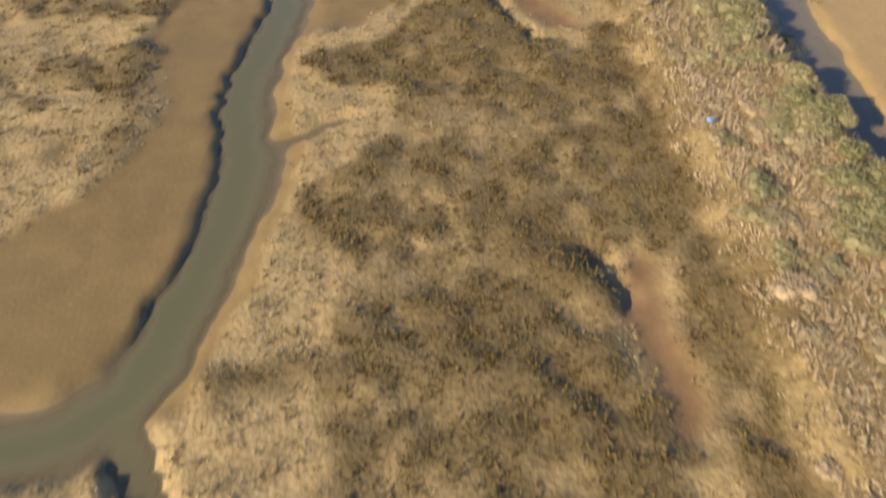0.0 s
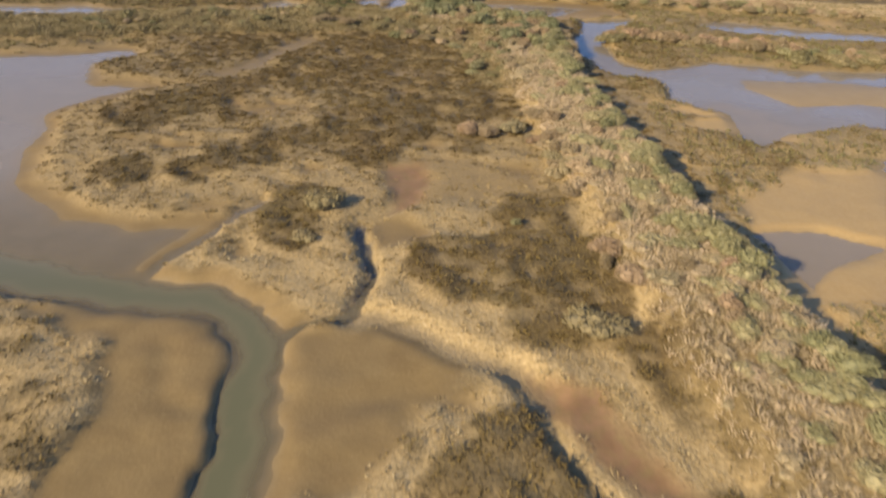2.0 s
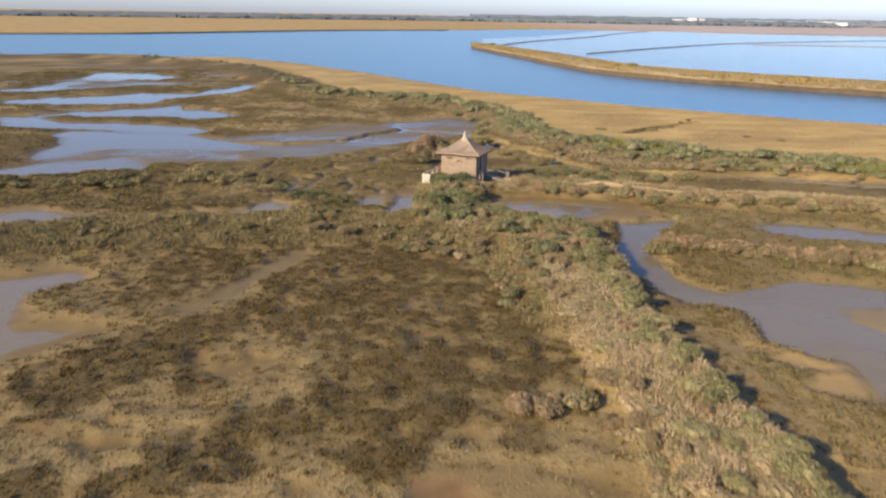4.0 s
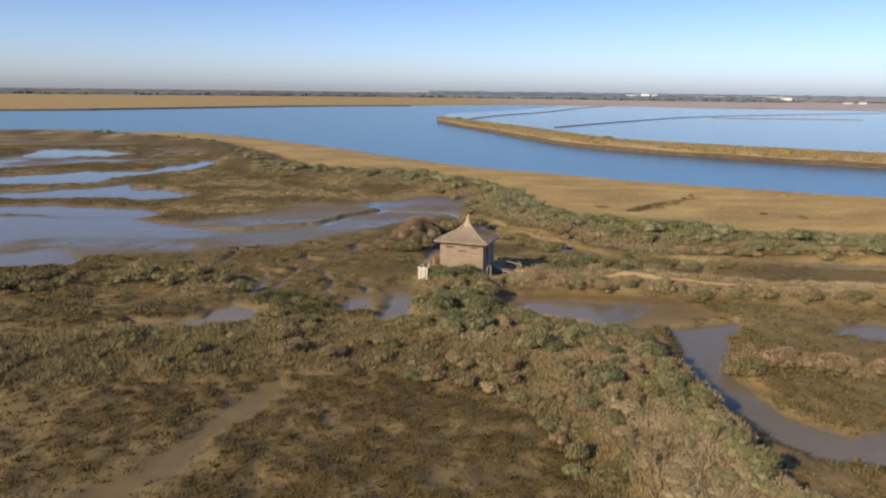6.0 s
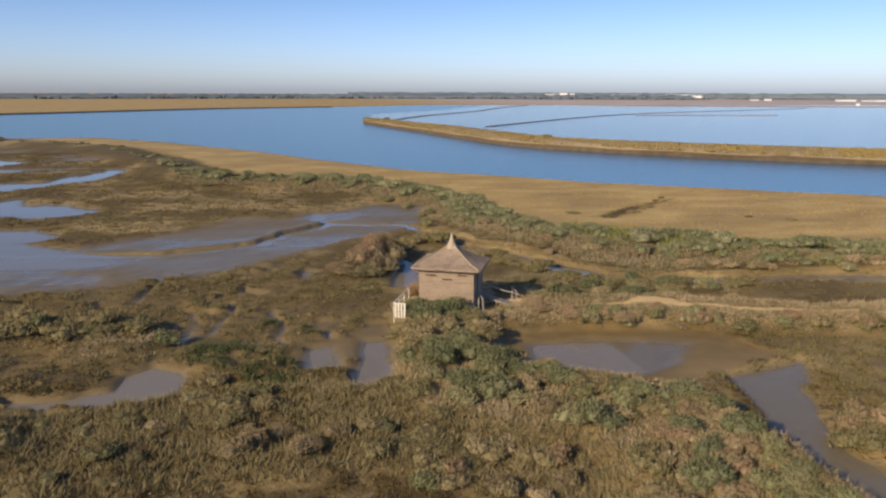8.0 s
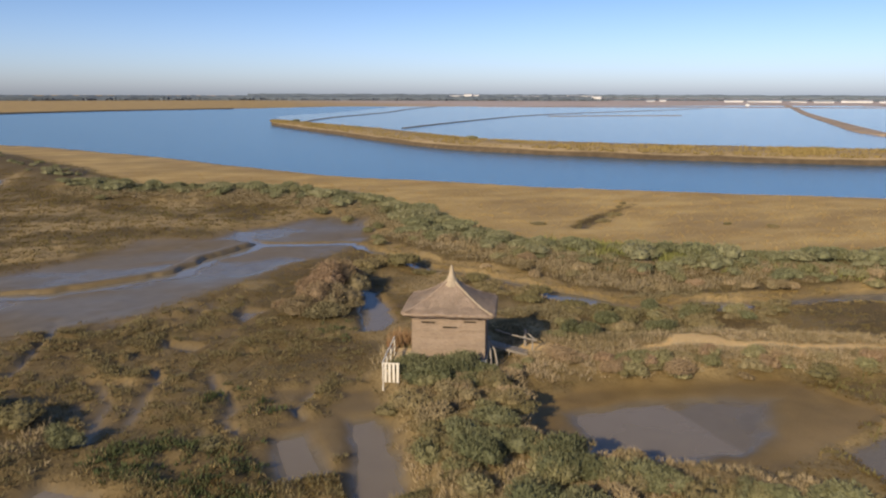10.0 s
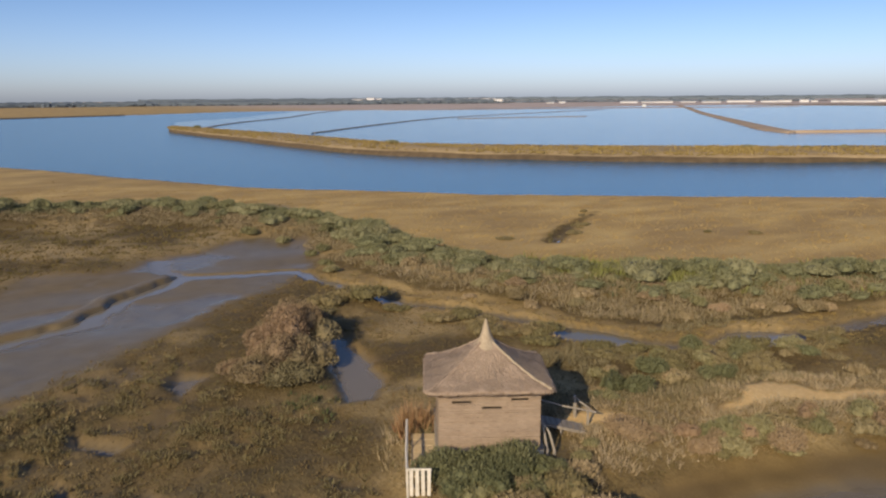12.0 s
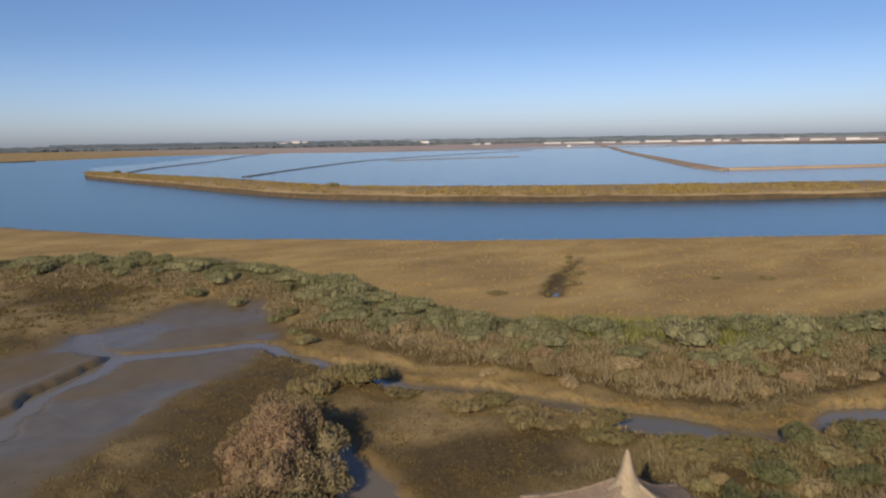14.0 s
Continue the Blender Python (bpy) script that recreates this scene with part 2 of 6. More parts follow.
DARK_F = [(-11.3, 68.2), (-13.8, 66.0), (-16.6, 63.6), (-19.2, 61.6), (-20.7, 59.6), (-20.8, 57.6), (-19.4, 56.0), (-17.6, 56.4), (-16.7, 57.2), (-15.6, 59.1), (-13.8, 59.0), (-12.6, 56.5), (-11.6, 57.0), (-13.6, 60.4), (-12.5, 63.0), (-11.2, 65.3)]
DARK_G = [(-19.7, 72.0), (-19.4, 74.5), (-16.9, 81.6), (-15.2, 82.8), (-11.1, 82.6), (-10.3, 79.0), (-12.9, 76.2), (-14.8, 72.2), (-16.6, 68.9), (-19.3, 68.1)]
DARK_H = [(-18.1, 50.0), (-17.1, 50.6), (-15.6, 50.1), (-15.1, 48.2), (-16.5, 47.7), (-17.6, 48.6)]
DARK_I = [(-14.9, 50.1), (-12.0, 50.9), (-11.7, 49.2), (-14.4, 48.8)]
DARK_J = [(6.3, 33), (9.3, 36), (10.1, 28), (9.9, 20), (9.0, 20), (8.6, 26), (7.4, 29.6)]
DARK = [DARK_J, DARK_A, DARK_B, DARK_C, DARK_D, DARK_E, DARK_F, DARK_G, DARK_H, DARK_I]
PALE = [
    [(1.7, 38.8), (3.1, 40.4), (4.4, 38.7), (3.2, 37.3), (1.9, 37.0)],
    [(-10.6, 63.6), (-7.4, 65.4), (-6.2, 62), (-8.6, 60.6), (-11, 61)],
    [(-1.6, 12), (0, 15.4), (1.6, 13), (0.6, 10.6)],
    [(-2, 17.5), (1, 21.5), (4.6, 21.4), (5.6, 19.4), (2.8, 17.2)],
]
MUD_A = [(-13, 34), (-12, 30.5), (-12.3, 27.9), (-12.5, 25.9), (-11.3, 23.3), (-10.4, 20.6), (-11.4, 17.2), (-14.2, 13.3), (-20, 10), (-27, 8.6), (-31, 6), (-26, 4.4), (-9.6, 5.4),
         (-7.2, 8), (-6.4, 12), (-6, 17), (-6.2, 24), (-6.1, 30), (-6.2, 34), (-8, 37), (-13, 37), (-18, 36.4)]
MUD_B = [(-6.2, 26), (-3, 26.6), (-1.4, 29.5), (0.8, 32.4), (-2.6, 35), (-5.6, 34.4)]
MUD_C = [(-19.1, 54.5), (-16.6, 55.2), (-13.7, 54.5), (-13.6, 52.9), (-15.6, 52.3), (-18.1, 52.9)]
MUD_D = [(-3.3, 43.2), (-0.2, 45.2), (2.6, 46.3), (5.4, 46.8), (6, 49), (2, 50.8), (-1.2, 51.2), (-2.8, 49.6), (-2.2, 46), (0.1, 41.5), (-2.8, 40.5)]
MUD_E = [(-17.0, 67.2), (-14.6, 66.4), (-12.4, 69.2), (-11.3, 73.2), (-9.2, 76.0), (-8.3, 77.6), (-9.4, 78.6), (-11.8, 77.0), (-13.2, 73.4), (-13.8, 70.6)]
MUD_J = [(-14.0, 61.6), (-10.4, 61.6), (-7.6, 60.1), (-8.4, 57.6), (-11.1, 57.6), (-12.7, 58.9)]
MUD_F = [(14.6, 61.4), (18.4, 61.1), (20.4, 59), (20.4, 56), (16, 59.6)]
MUD_G = [(15.2, 42.4), (16.2, 46.0), (20.8, 49.2), (29, 49.4), (38, 46), (32, 36), (24, 26), (18, 21.4), (15.4, 24), (15, 29.4), (14.6, 36)]
MUD_H = [(15.4, 24), (22, 24), (26, 20), (24, 14), (18.4, 12), (16.2, 12)]
MUD_I = [(6, 95.4), (12, 95.4), (20, 93), (22, 88), (18, 86.6), (12, 85.6), (7, 86.6), (4.6, 89.6)]
MUD_K = [(-5.4, 97.1), (-3.5, 97.3), (-1.9, 99.4), (0.2, 99.6), (-0.2, 97.1), (-0.6, 94.0), (-1.9, 91.8), (-5.7, 93.3)]
MUD = [MUD_A, MUD_B, MUD_C, MUD_D, MUD_E, MUD_F, MUD_G, MUD_H, MUD_I, MUD_J, MUD_K]
RED = [
    [(2.3, 32), (4.8, 30.8), (6.8, 25.7), (5.2, 26.3), (3.5, 29.1)],
    [(6.2, 12.6), (5.6, 9.7), (6.2, 5.6), (7.3, 6), (7.1, 8.9), (7.1, 11.8)],
    [(-2.6, 50.2), (-0.3, 50.1), (-0.4, 45.8), (-2.1, 44.2), (-2.3, 47.6)],
]
ISLANDS = [
    [(17.0, 80.6), (19.4, 82.0), (23.0, 81.6), (26.6, 79.8), (29.2, 78.6), (35.1, 76.2), (60, 69.6), (60, 66), (29.8, 70.4), (26.7, 71), (23.0, 72.4), (19.0, 69.8), (16.9, 72.4), (16.6, 76.9)],
    [(15.3, 66.8), (18.5, 66.5), (20.0, 63.2), (18.5, 61.6), (14.3, 61.4)],
    [(15.2, 35.8), (18.4, 36.0), (19.2, 31.5), (18.2, 27.6), (16.2, 22.0), (15.2, 22.4), (15.0, 29.4)],
]
WATER = -0.26


def union(x, y, outlines):
    out = np.full(np.shape(x), -1e9)
    for pts in outlines:
        out = np.maximum(out, area(x, y, pts))
    return out


def notch(h, d, half, bank, floor_z):
    """Cuts a channel: floor inside half, rising over bank metres."""
    return np.minimum(h, floor_z + (1.0 * (h - floor_z)) * smooth(half, half + bank, d))


def plan(x, y):
    """Height and cover of the ground at the given places."""
    wx, wy = x + 0.55 * fbm(x, y, 2.4, 3) + 0.2 * fbm(x, y, 0.7, 9), y + 0.55 * fbm(x, y, 2.4, 4) + 0.2 * fbm(x, y, 0.7, 12)
    wx, wy = wx + 1.8 * smooth(24, 30, x) * fbm(x, y, 9, 92), wy + 1.8 * smooth(24, 30, x) * fbm(x, y, 9, 93)
    P = {}
    h = 0.05 + 0.11 * fbm(x, y, 3.2, 21) + 0.16 * fbm(x, y, 1.3, 22, 2)
    dark = smooth(-0.28, 0.28, union(x + 0.5 * fbm(x, y, 2.4, 3), y + 0.5 * fbm(x, y, 2.4, 4), DARK) + 0.75 * fbm(x, y, 1.7, 31, 4) + 0.4 * fbm(x, y, 5.5, 30) + 0.3 + 0.3 * smooth(46, 50, y))
    fleck = smooth(0.2, 0.42, 0.35 * fbm(x, y, 2.2, 116) + 0.8 * fbm(x, y, 0.9, 117)) * (0.6 - 0.4 * smooth(30, 50, y))
    dark = dark * (1 - fleck) * (1 - 0.16 * smooth(34, 28, y))
    # the north and west are brown-olive all over, in patches
    north = smooth(84, 92, y) * smooth(-0.25, 0.25, fbm(x, y, 7, 33) + 0.12)
    dark = np.maximum(dark, 0.8 * smooth(0.3, 0.42, fbm(x, y, 2.6, 80)) * smooth(84, 80, y))
    dark = np.maximum(dark, 0.75 * smooth(-0.12, 0.2, fbm(x, y, 2.6, 88)) * smooth(-10.4, -11.6, x) * smooth(38, 34, y))
    side = np.maximum(smooth(-22, -28, x), smooth(16, 20, x)) * smooth(-0.1, 0.3, fbm(x, y, 6, 34))
    side = np.maximum(side, smooth(58, 68, y) * smooth(16, 19, x) * smooth(-0.35, 0.0, fbm(x, y, 4, 122)))
    pale = smooth(-0.4, 0.5, union(wx, wy, PALE) + 0.8 * fbm(x, y, 1.2, 32))
    dark = np.clip(np.maximum(np.maximum(dark - 0.5 * pale * smooth(-0.1, 0.3, fbm(x, y, 0.8, 86)), north), side * 0.7), 0, 1)
    dark = np.maximum(dark, (0.22 * smooth(36, 45, y) + 0.2 * smooth(48, 56, y) + 0.2 * smooth(60, 70, y)) * smooth(88, 84, y))
    dark = np.maximum(dark, 0.62 * smooth(54, 62, y) * smooth(88, 84, y) * smooth(-23, -19, x) * smooth(12, 8, x) * (1 - 0.5 * smooth(0.1, 0.4, fbm(x, y, 3.2, 127))))
    lump = fbm(x, y, 0.95, 101, 2) + 0.12 * fbm(x, y, 3.1, 102)
    mats = dark * smooth(94, 86, y)
    h = h + mats * (0.10 + 0.2 * lump)
    dark = dark * (1 - 0.35 * mats * smooth(-0.12, -0.34, lump))
    mud = smooth(-0.35, 0.45, union(wx, wy, MUD) + 0.5 * fbm(x, y, 1.4, 35))
    mud = mud * (1 - 0.65 * smooth(49, 52, y) * smooth(64, 62, y) * smooth(-0.1, 0.15, fbm(x, y, 1.1, 128)))
    mud = mud * (1 - 0.5 * smooth(5.5, 3, np.hypot(x - 1.5, y - 47)))
    mud = np.maximum(mud, smooth(0.3, 0.55, fbm(x, y, 4.5, 36) - 0.12 * smooth(85, 100, y) - 0.25 * smooth(85, 90, y) * smooth(124, 114, y) * smooth(4, 0, x) - 0.4 * smooth(30, 24, y) * smooth(-7, -5, x)) * 0.9)
    hum = smooth(3.5, 6.5, np.hypot(x - 0.6, y - 114.6)) * smooth(85, 91, y) * smooth(124, 114, y) * smooth(3, -3, x) * smooth(-60, -45, x)
    h = h + hum * (0.32 * np.maximum(0, fbm(x, y, 1.9, 94)) - 0.14 * smooth(0.07, 0.0, np.abs(fbm(x, y, 5.5, 95))))
    gully = np.abs(fbm(x, y, 5.5, 95))
    patch = hum * smooth(0.2, 0.36, fbm(x, y, 2.3, 96) + 0.4 * fbm(x, y, 0.8, 97))
    dark = np.maximum(dark, 0.8 * hum)
    mud = np.maximum(mud, 0.7 * patch)
    h = h - 0.12 * patch
    green = smooth(-0.5, 0.6, area(wx, wy, GREEN_PATCH))
    h = h + 0.16 * green * (0.6 + fbm(x, y, 1.6, 126))
    h = h + hum * (np.maximum(h, WATER + 0.05 + 0.05 * vnoise(x, y, 1.7, 121)) - h)
    red = smooth(-0.3, 0.5, union(wx, wy, RED))
    mud = np.maximum(mud, red)
    mud = np.maximum(mud, smooth(-0.5, 0.0, union(wx, wy, [POND_L, POND_M, POND_N, POND_A, POND_HUT]) + 0.4 * fbm(x, y, 1.5, 90)))
    mud = np.maximum(mud, smooth(-0.4, 0.6, area(wx, wy, LAGOON_WEST)))
    mud = mud * (1 - smooth(0, 1, union(wx, wy, ISLANDS)))
    # wet flat in the north, with low grassy islands
    flat = smooth(-2.5, 1.5, area(wx, wy, FLAT_NORTH) + 2.0 * fbm(x, y, 9, 37))
    west = smooth(-24, -36, x) * smooth(110, 122, y) * smooth(300, 240, y)
    wet_far = west * smooth(0.22, 0.42, fbm(x * 0.45, y, 11, 38) + 0.1 * smooth(140, 115, y))
    mud = np.maximum(mud, np.maximum(flat, wet_far))
    h = h * (1 - 0.75 * mud) - 0.10 * mud
    h = h - 0.06 * flat - 0.09 * flat * smooth(0.0, 0.35, fbm(x * 0.6, y, 8, 39)) - 0.10 * wet_far - 0.16 * wet_far * smooth(0.05, 0.3, fbm(x * 0.4, y, 7, 40))
    h = h + 0.02 * red
    # channels
    d, s = line_dist(wx, wy, CREEK)
    mud = np.maximum(mud, smooth(2.0, 1.5, d + 0.35 * fbm(x, y, 1.6, 120)) * smooth(2, 8, y))
    reach = smooth(7, 10, y) * smooth(33.5, 31, y)
    left = smooth(0.25, -0.25, wx - np.interp(y, [p[1] for p in CREEK[5:16]], [p[0] for p in CREEK[5:16]]))
    half = 0.02 + 0.05 * smooth(0.62, 0.3, s) + 0.6 * smooth(0.85, 1, s)
    h = notch(h, d, half + reach * (0.72 * left - 0.3 * (1 - left)), 1.75 + reach * (0.7 * (1 - left) - 1.2 * left), -0.62)
    for pts, half, bank, floor_z in ((CREEK_SOUTH, 0.35, 0.5, -0.5), (RILL_A, 0.1, 0.45, -0.4), (RILL_B, 0.3, 0.7, -0.25), (RILL_H, 0.06, 0.3, -0.22), (RILL_G, 0.3, 0.9, -0.14), (RILL_C, 0.12, 0.6, -0.33), (RILL_D, 0.05, 0.7, -0.15),
                                     (RILL_E, 0.1, 1.2, -0.16), (RILL_F, 0.1, 0.4, -0.3), (SCARP, 0.22, 0.22, -0.25), (CREEK_NORTH_ARM, 0.3, 0.7, -0.4)):
        d, s = line_dist(wx, wy, pts)
        h = notch(h, d, half, bank, floor_z)
    for pts in GULLIES:
        d, s = line_dist(x + 0.35 * fbm(x, y, 1.3, 107), y + 0.35 * fbm(x, y, 1.3, 108), pts)
        h = notch(h, d, 0.1, 0.3, -0.2)
        mud = np.maximum(mud, smooth(0.45, 0.25, d))
    a = union(wx, wy, PUDDLES)
    h = np.minimum(h, h + (-0.32 - h) * smooth(-0.3, 0.4, a))
    mud = np.maximum(mud, smooth(-0.6, 0.0, a))
    d, s = line_dist(wx + 1.0, wy - 0.9, CREEK_NORTH[2:8])
    h = h + 0.26 * smooth(0.9, 0.45, d) * smooth(-26, -20, x)
    d, s = line_dist(wx, wy, CREEK_NORTH)
    pool = np.maximum.reduce([smooth(12.2, 10.6, x), smooth(3.0, 2.0, np.hypot(x - 18, y - 110.3)), smooth(2.8, 1.8, np.hypot(x - 26, y - 104.8)), smooth(34, 40, x)])
    h = notch(h, d, 0.35 + 0.25 * (2 * vnoise(x, y, 4, 41) - 0.6) + 0.75 * pool * smooth(11, 14, x), 0.45, -0.23 - 0.32 * pool)
    d, s = line_dist(wx, wy, DITCH_EAST)
    h = notch(h, d, 0.5, 0.9, -0.38)
    # still water
    for pts, deep, edge in ((LAGOON_WEST, -0.31 - 0.1 * smooth(-0.25, 0.3, fbm(x, y, 8, 141)), 2.4), (LAGOON_EAST, -0.285 - 0.12 * smooth(-0.25, 0.3, fbm(x, y, 7, 140)), 0.9), (SLOT_EAST, -0.3, 0.9), (POND_EAST, -0.29, 0.8), (FILM_EAST, -0.268, 1.2), (POND_SOUTH, -0.3, 0.7), (POND_HUT_EAST, -0.272 - 0.04 * smooth(0.0, 0.4, fbm(x, y, 3.2, 106)) + 0.05 * fbm(x, y, 1.7, 143), 1.1), (POND_L, -0.4, 0.35),
                            (POND_M, -0.262, 0.5), (POND_N, -0.275, 0.5), (POND_A, -0.36, 1.0), (POND_HUT, -0.4, 0.5)):
        a = area(wx, wy, pts)
        a = a + (0.5 if pts is LAGOON_EAST else 0.0)
        deep = deep + (0.085 * smooth(56, 46, y) if pts is LAGOON_WEST else 0)
        h = np.where(a > -edge, np.minimum(h, h + (deep - h) * smooth(-edge * 0.4, edge, a)), h)
    a = union(x + 2.2 * fbm(x, y, 7, 82), y + 2.2 * fbm(x, y, 5, 83), FAR_POOLS) + 0.3 - 2.4 * np.maximum(0, fbm(x * 0.4, y, 4, 125))
    h = np.where(a > -2, np.minimum(h, h + (-0.5 - h) * smooth(-2.7, 0.3, a)), h)
    bar = smooth(-0.6, 0.8, area(wx, wy, BAR_EAST))
    h = h * (1 - bar) - 0.225 * bar
    mud = np.maximum(mud, bar)
    # banks
    d, s = line_dist(wx, wy, BERM)
    d = d - 1.1 * smooth(62, 72, y) * smooth(90, 85, y)
    berm = smooth(3.4, 1.3, d)
    dark = np.maximum(dark, 0.35 * smooth(0.0, 0.3, berm))
    steep = smooth(0.2, 1.2, x - np.interp(y, [p[1] for p in BERM], [p[0] for p in BERM])) * smooth(96, 93, y)
    h = h + (berm + steep * (smooth(3.2, 1.9, d) - berm)) * (0.95 + 0.45 * steep + 0.25 * fbm(x, y, 3, 42))
    hut_d = np.hypot(x - 4.4, y - 100.3)
    d, s = line_dist(wx, wy, BANK_EAST)
    bank = np.maximum(smooth(4.3, 2.0, d), 0.9 * smooth(5.5, 2.8, hut_d))
    dark = dark * (1 - 0.6 * bank * smooth(4, 9, x))
    h = h * (1 - bank) + bank * (0.55 + 0.15 * fbm(x, y, 3, 43))
    d, s = line_dist(wx, wy, BAND_A)
    band_a = smooth(3.4, 1.4, d)
    d, s = line_dist(wx, wy, BAND_B)
    band_b = smooth(5.6, 3.4, d)
    lumps = np.maximum(0, fbm(x, y, 2.3, 81) + 0.25)
    h = h + (0.25 + 0.45 * lumps) * band_a + (0.2 + 0.5 * lumps) * band_b + 0.35 * lumps * berm
    dark = np.maximum(dark, 0.85 * np.maximum(band_b, band_a) * (1 - berm))
    d_lev, s = line_dist(x + 4 * fbm(x, y, 16, 44), y + 3 * fbm(x, y, 14, 45), LEVEE)
    levee = smooth(9.0, 2.5, d_lev)
    h = h + levee * 0.9
    mud = mud * (1 - np.maximum.reduce([berm, bank, band_a, band_b, levee]))
    d_path, s = line_dist(wx, wy, SAND_PATH)
    d = d_path
    sand = smooth(0.42, 0.2, d - 0.06 * smooth(16, 20, x) - 0.9 * smooth(2.6, 0.4, np.hypot(x - 18.9, y - 98.6)) - 0.35 * smooth(2.2, 0.6, np.hypot(x - 9.4, y - 99.9)))
    sand = sand * (1 - 0.8 * smooth(10.5, 11.5, x) * smooth(16, 14.5, x) - 0.4 * smooth(25, 29, x))
    sand = np.maximum(sand, 0.3 * mud * smooth(13, 15, x) * smooth(90, 84, y))
    # river meadow and river
    riv = area(x + 1.2 * fbm(x, y, 7, 46), y + 1.2 * fbm(x, y, 7, 47), RIVER_SOUTH + [(900, 4900), (-600, 4900)])
    lev_n = area(x, y, LEVEE + [(400, 60), (900, 400), (900, 4900), (-600, 4900), (-300, 360)])
    d_crn, s = line_dist(wx, wy, CREEK_NORTH)
    east = smooth(12, 20, x)
    ochre = smooth(4 - 4.5 * east, 9 - 6 * east, lev_n + 1.2 * fbm(x, y, 4, 111)) * (1 - levee * (1 - east))
    h = np.where(ochre > 0, h * (1 - ochre) + ochre * (0.28 + 0.1 * fbm(x, y, 6, 48)), h)
    mud = mud * (1 - ochre)
    d, s = line_dist(x + 0.8 * fbm(x, y, 2.5, 84), y + 0.8 * fbm(x, y, 2.5, 85), MEADOW_INLET)
    inlet = smooth(1.5, 0.7, d + 0.7 * smooth(0.35, 1.0, s))
    h = np.minimum(h, -0.55 + 0.4 * smooth(0.14, 0.3, s) + 0.35 * smooth(0.6, 1.0, s) + 0.9 * smooth(0.25, 0.9, d) + 0.5 * smooth(0.9, 2.2, d))
    ochre = ochre * (1 - inlet)
    dark = np.maximum(dark, inlet)
    h = np.where(riv > -3, h + (-2.2 - h) * smooth(-1.5, 9, riv), h)
    # far shore
    far = area(x, y, FAR_SHORE + [(4900, -200), (4900, 4900), (-4900, 4900), (-4900, 300)])
    h = np.where(far > -40, h + (0.75 - h) * smooth(-14, 16, far), h)
    far_land = smooth(-6, 6, far)
    ochre = np.maximum(ochre * (1 - smooth(0, 4, riv)), far_land)
    d, s = line_dist(wx - 1.5, wy - 1.1, CREEK_NORTH[9:])
    foot = smooth(3.6, 2.6, d) * smooth(0.9, 1.5, d) * smooth(8, 10, x) * smooth(-1.0, 0.2, area(x, y, CREEK_NORTH[9:] + [(60, 200), (9, 200)]))
    dark, ochre = np.maximum(dark, foot), ochre * (1 - foot)
    tan_bank = smooth(1.5, 1.0, d) * smooth(8, 9.5, x) * (1 - smooth(-0.05, -0.2, h))
    ochre = np.maximum(ochre, 0.4 * tan_bank)
    mud = mud * (1 - tan_bank)
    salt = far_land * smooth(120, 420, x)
    veg = (1 - mud) * (1 - sand) * smooth(WATER + 0.06, WATER + 0.16, h)
    P.update(bar=bar, green=green, d_path=d_path, salt=salt, h=h, dark=dark, mud=mud, red=red, berm=berm, bank=bank, band_a=band_a, band_b=band_b, levee=levee, d_lev=d_lev, sand=sand, ochre=ochre, riv=riv, far=far, veg=veg,
             hut_d=hut_d, lump=lump, flat=flat, lev_n=lev_n, gully=gully, d_crn=d_crn, inlet=inlet, hum=hum)
    return P


def graded(lo, a, b, hi, step, grow):
    """Even steps from a to b, growing ones out to lo and hi."""
    mid = list(np.arange(a, b, step))
    up, v, s = [], b, step
    while v < hi:
        up.append(v)
        s *= grow
        v += s
    down, v, s = [], a, step
    while v > lo:
        s *= grow
        v -= s
        down.append(v)
    return np.array(down[::-1] + mid + up + [hi + s])


# ---- materials ----
def material(name, rough=0.9, spec=0.25):
    m = bpy.data.materials.new(name)
    m.use_nodes = True
    b = m.node_tree.nodes["Principled BSDF"]
    b.inputs["Roughness"].default_value = rough
    b.inputs["Specular IOR Level"].default_value = spec
    return m, m.node_tree, b


def node(nt, kind, **inputs):
    n = nt.nodes.new(kind)
    for key, value in inputs.items():
        n.inputs[key.replace("_", " ")].default_value = value
    return n


def mix(nt, fac, a, b):
    """A colour between a and b; each a colour or a socket."""
    n = nt.nodes.new("ShaderNodeMix")
    n.data_type = "RGBA"
    for socket, value in ((n.inputs[0], fac), (n.inputs[6], a), (n.inputs[7], b)):
        if isinstance(value, bpy.types.NodeSocket):
            nt.links.new(value, socket)
        elif isinstance(value, tuple):
            socket.default_value = (*value, 1) if len(value) == 3 else value
        else:
            socket.default_value = value
    return n.outputs[2]


def attr(nt, name):
    n = nt.nodes.new("ShaderNodeAttribute")
    n.attribute_name = name
    return n.outputs["Fac"]


def grain(nt, scale, lo=0.35, hi=0.65, detail=4.0, stretch=(1, 1, 1)):
    """A noise in object space, spread to 0..1."""
    co = nt.nodes.new("ShaderNodeTexCoord")
    mp = nt.nodes.new("ShaderNodeMapping")
    mp.inputs["Scale"].default_value = stretch
    nt.links.new(co.outputs["Object"], mp.inputs[0])
    n = node(nt, "ShaderNodeTexNoise", Scale=scale, Detail=detail)
    nt.links.new(mp.outputs[0], n.inputs["Vector"])
    r = node(nt, "ShaderNodeMapRange", From_Min=lo, From_Max=hi)
    nt.links.new(n.outputs[0], r.inputs[0])
    return r.outputs[0]


def bump(nt, b, height, strength, distance):
    n = node(nt, "ShaderNodeBump", Strength=strength, Distance=distance)
    nt.links.new(height, n.inputs["Height"])
    nt.links.new(n.outputs[0], b.inputs["Normal"])


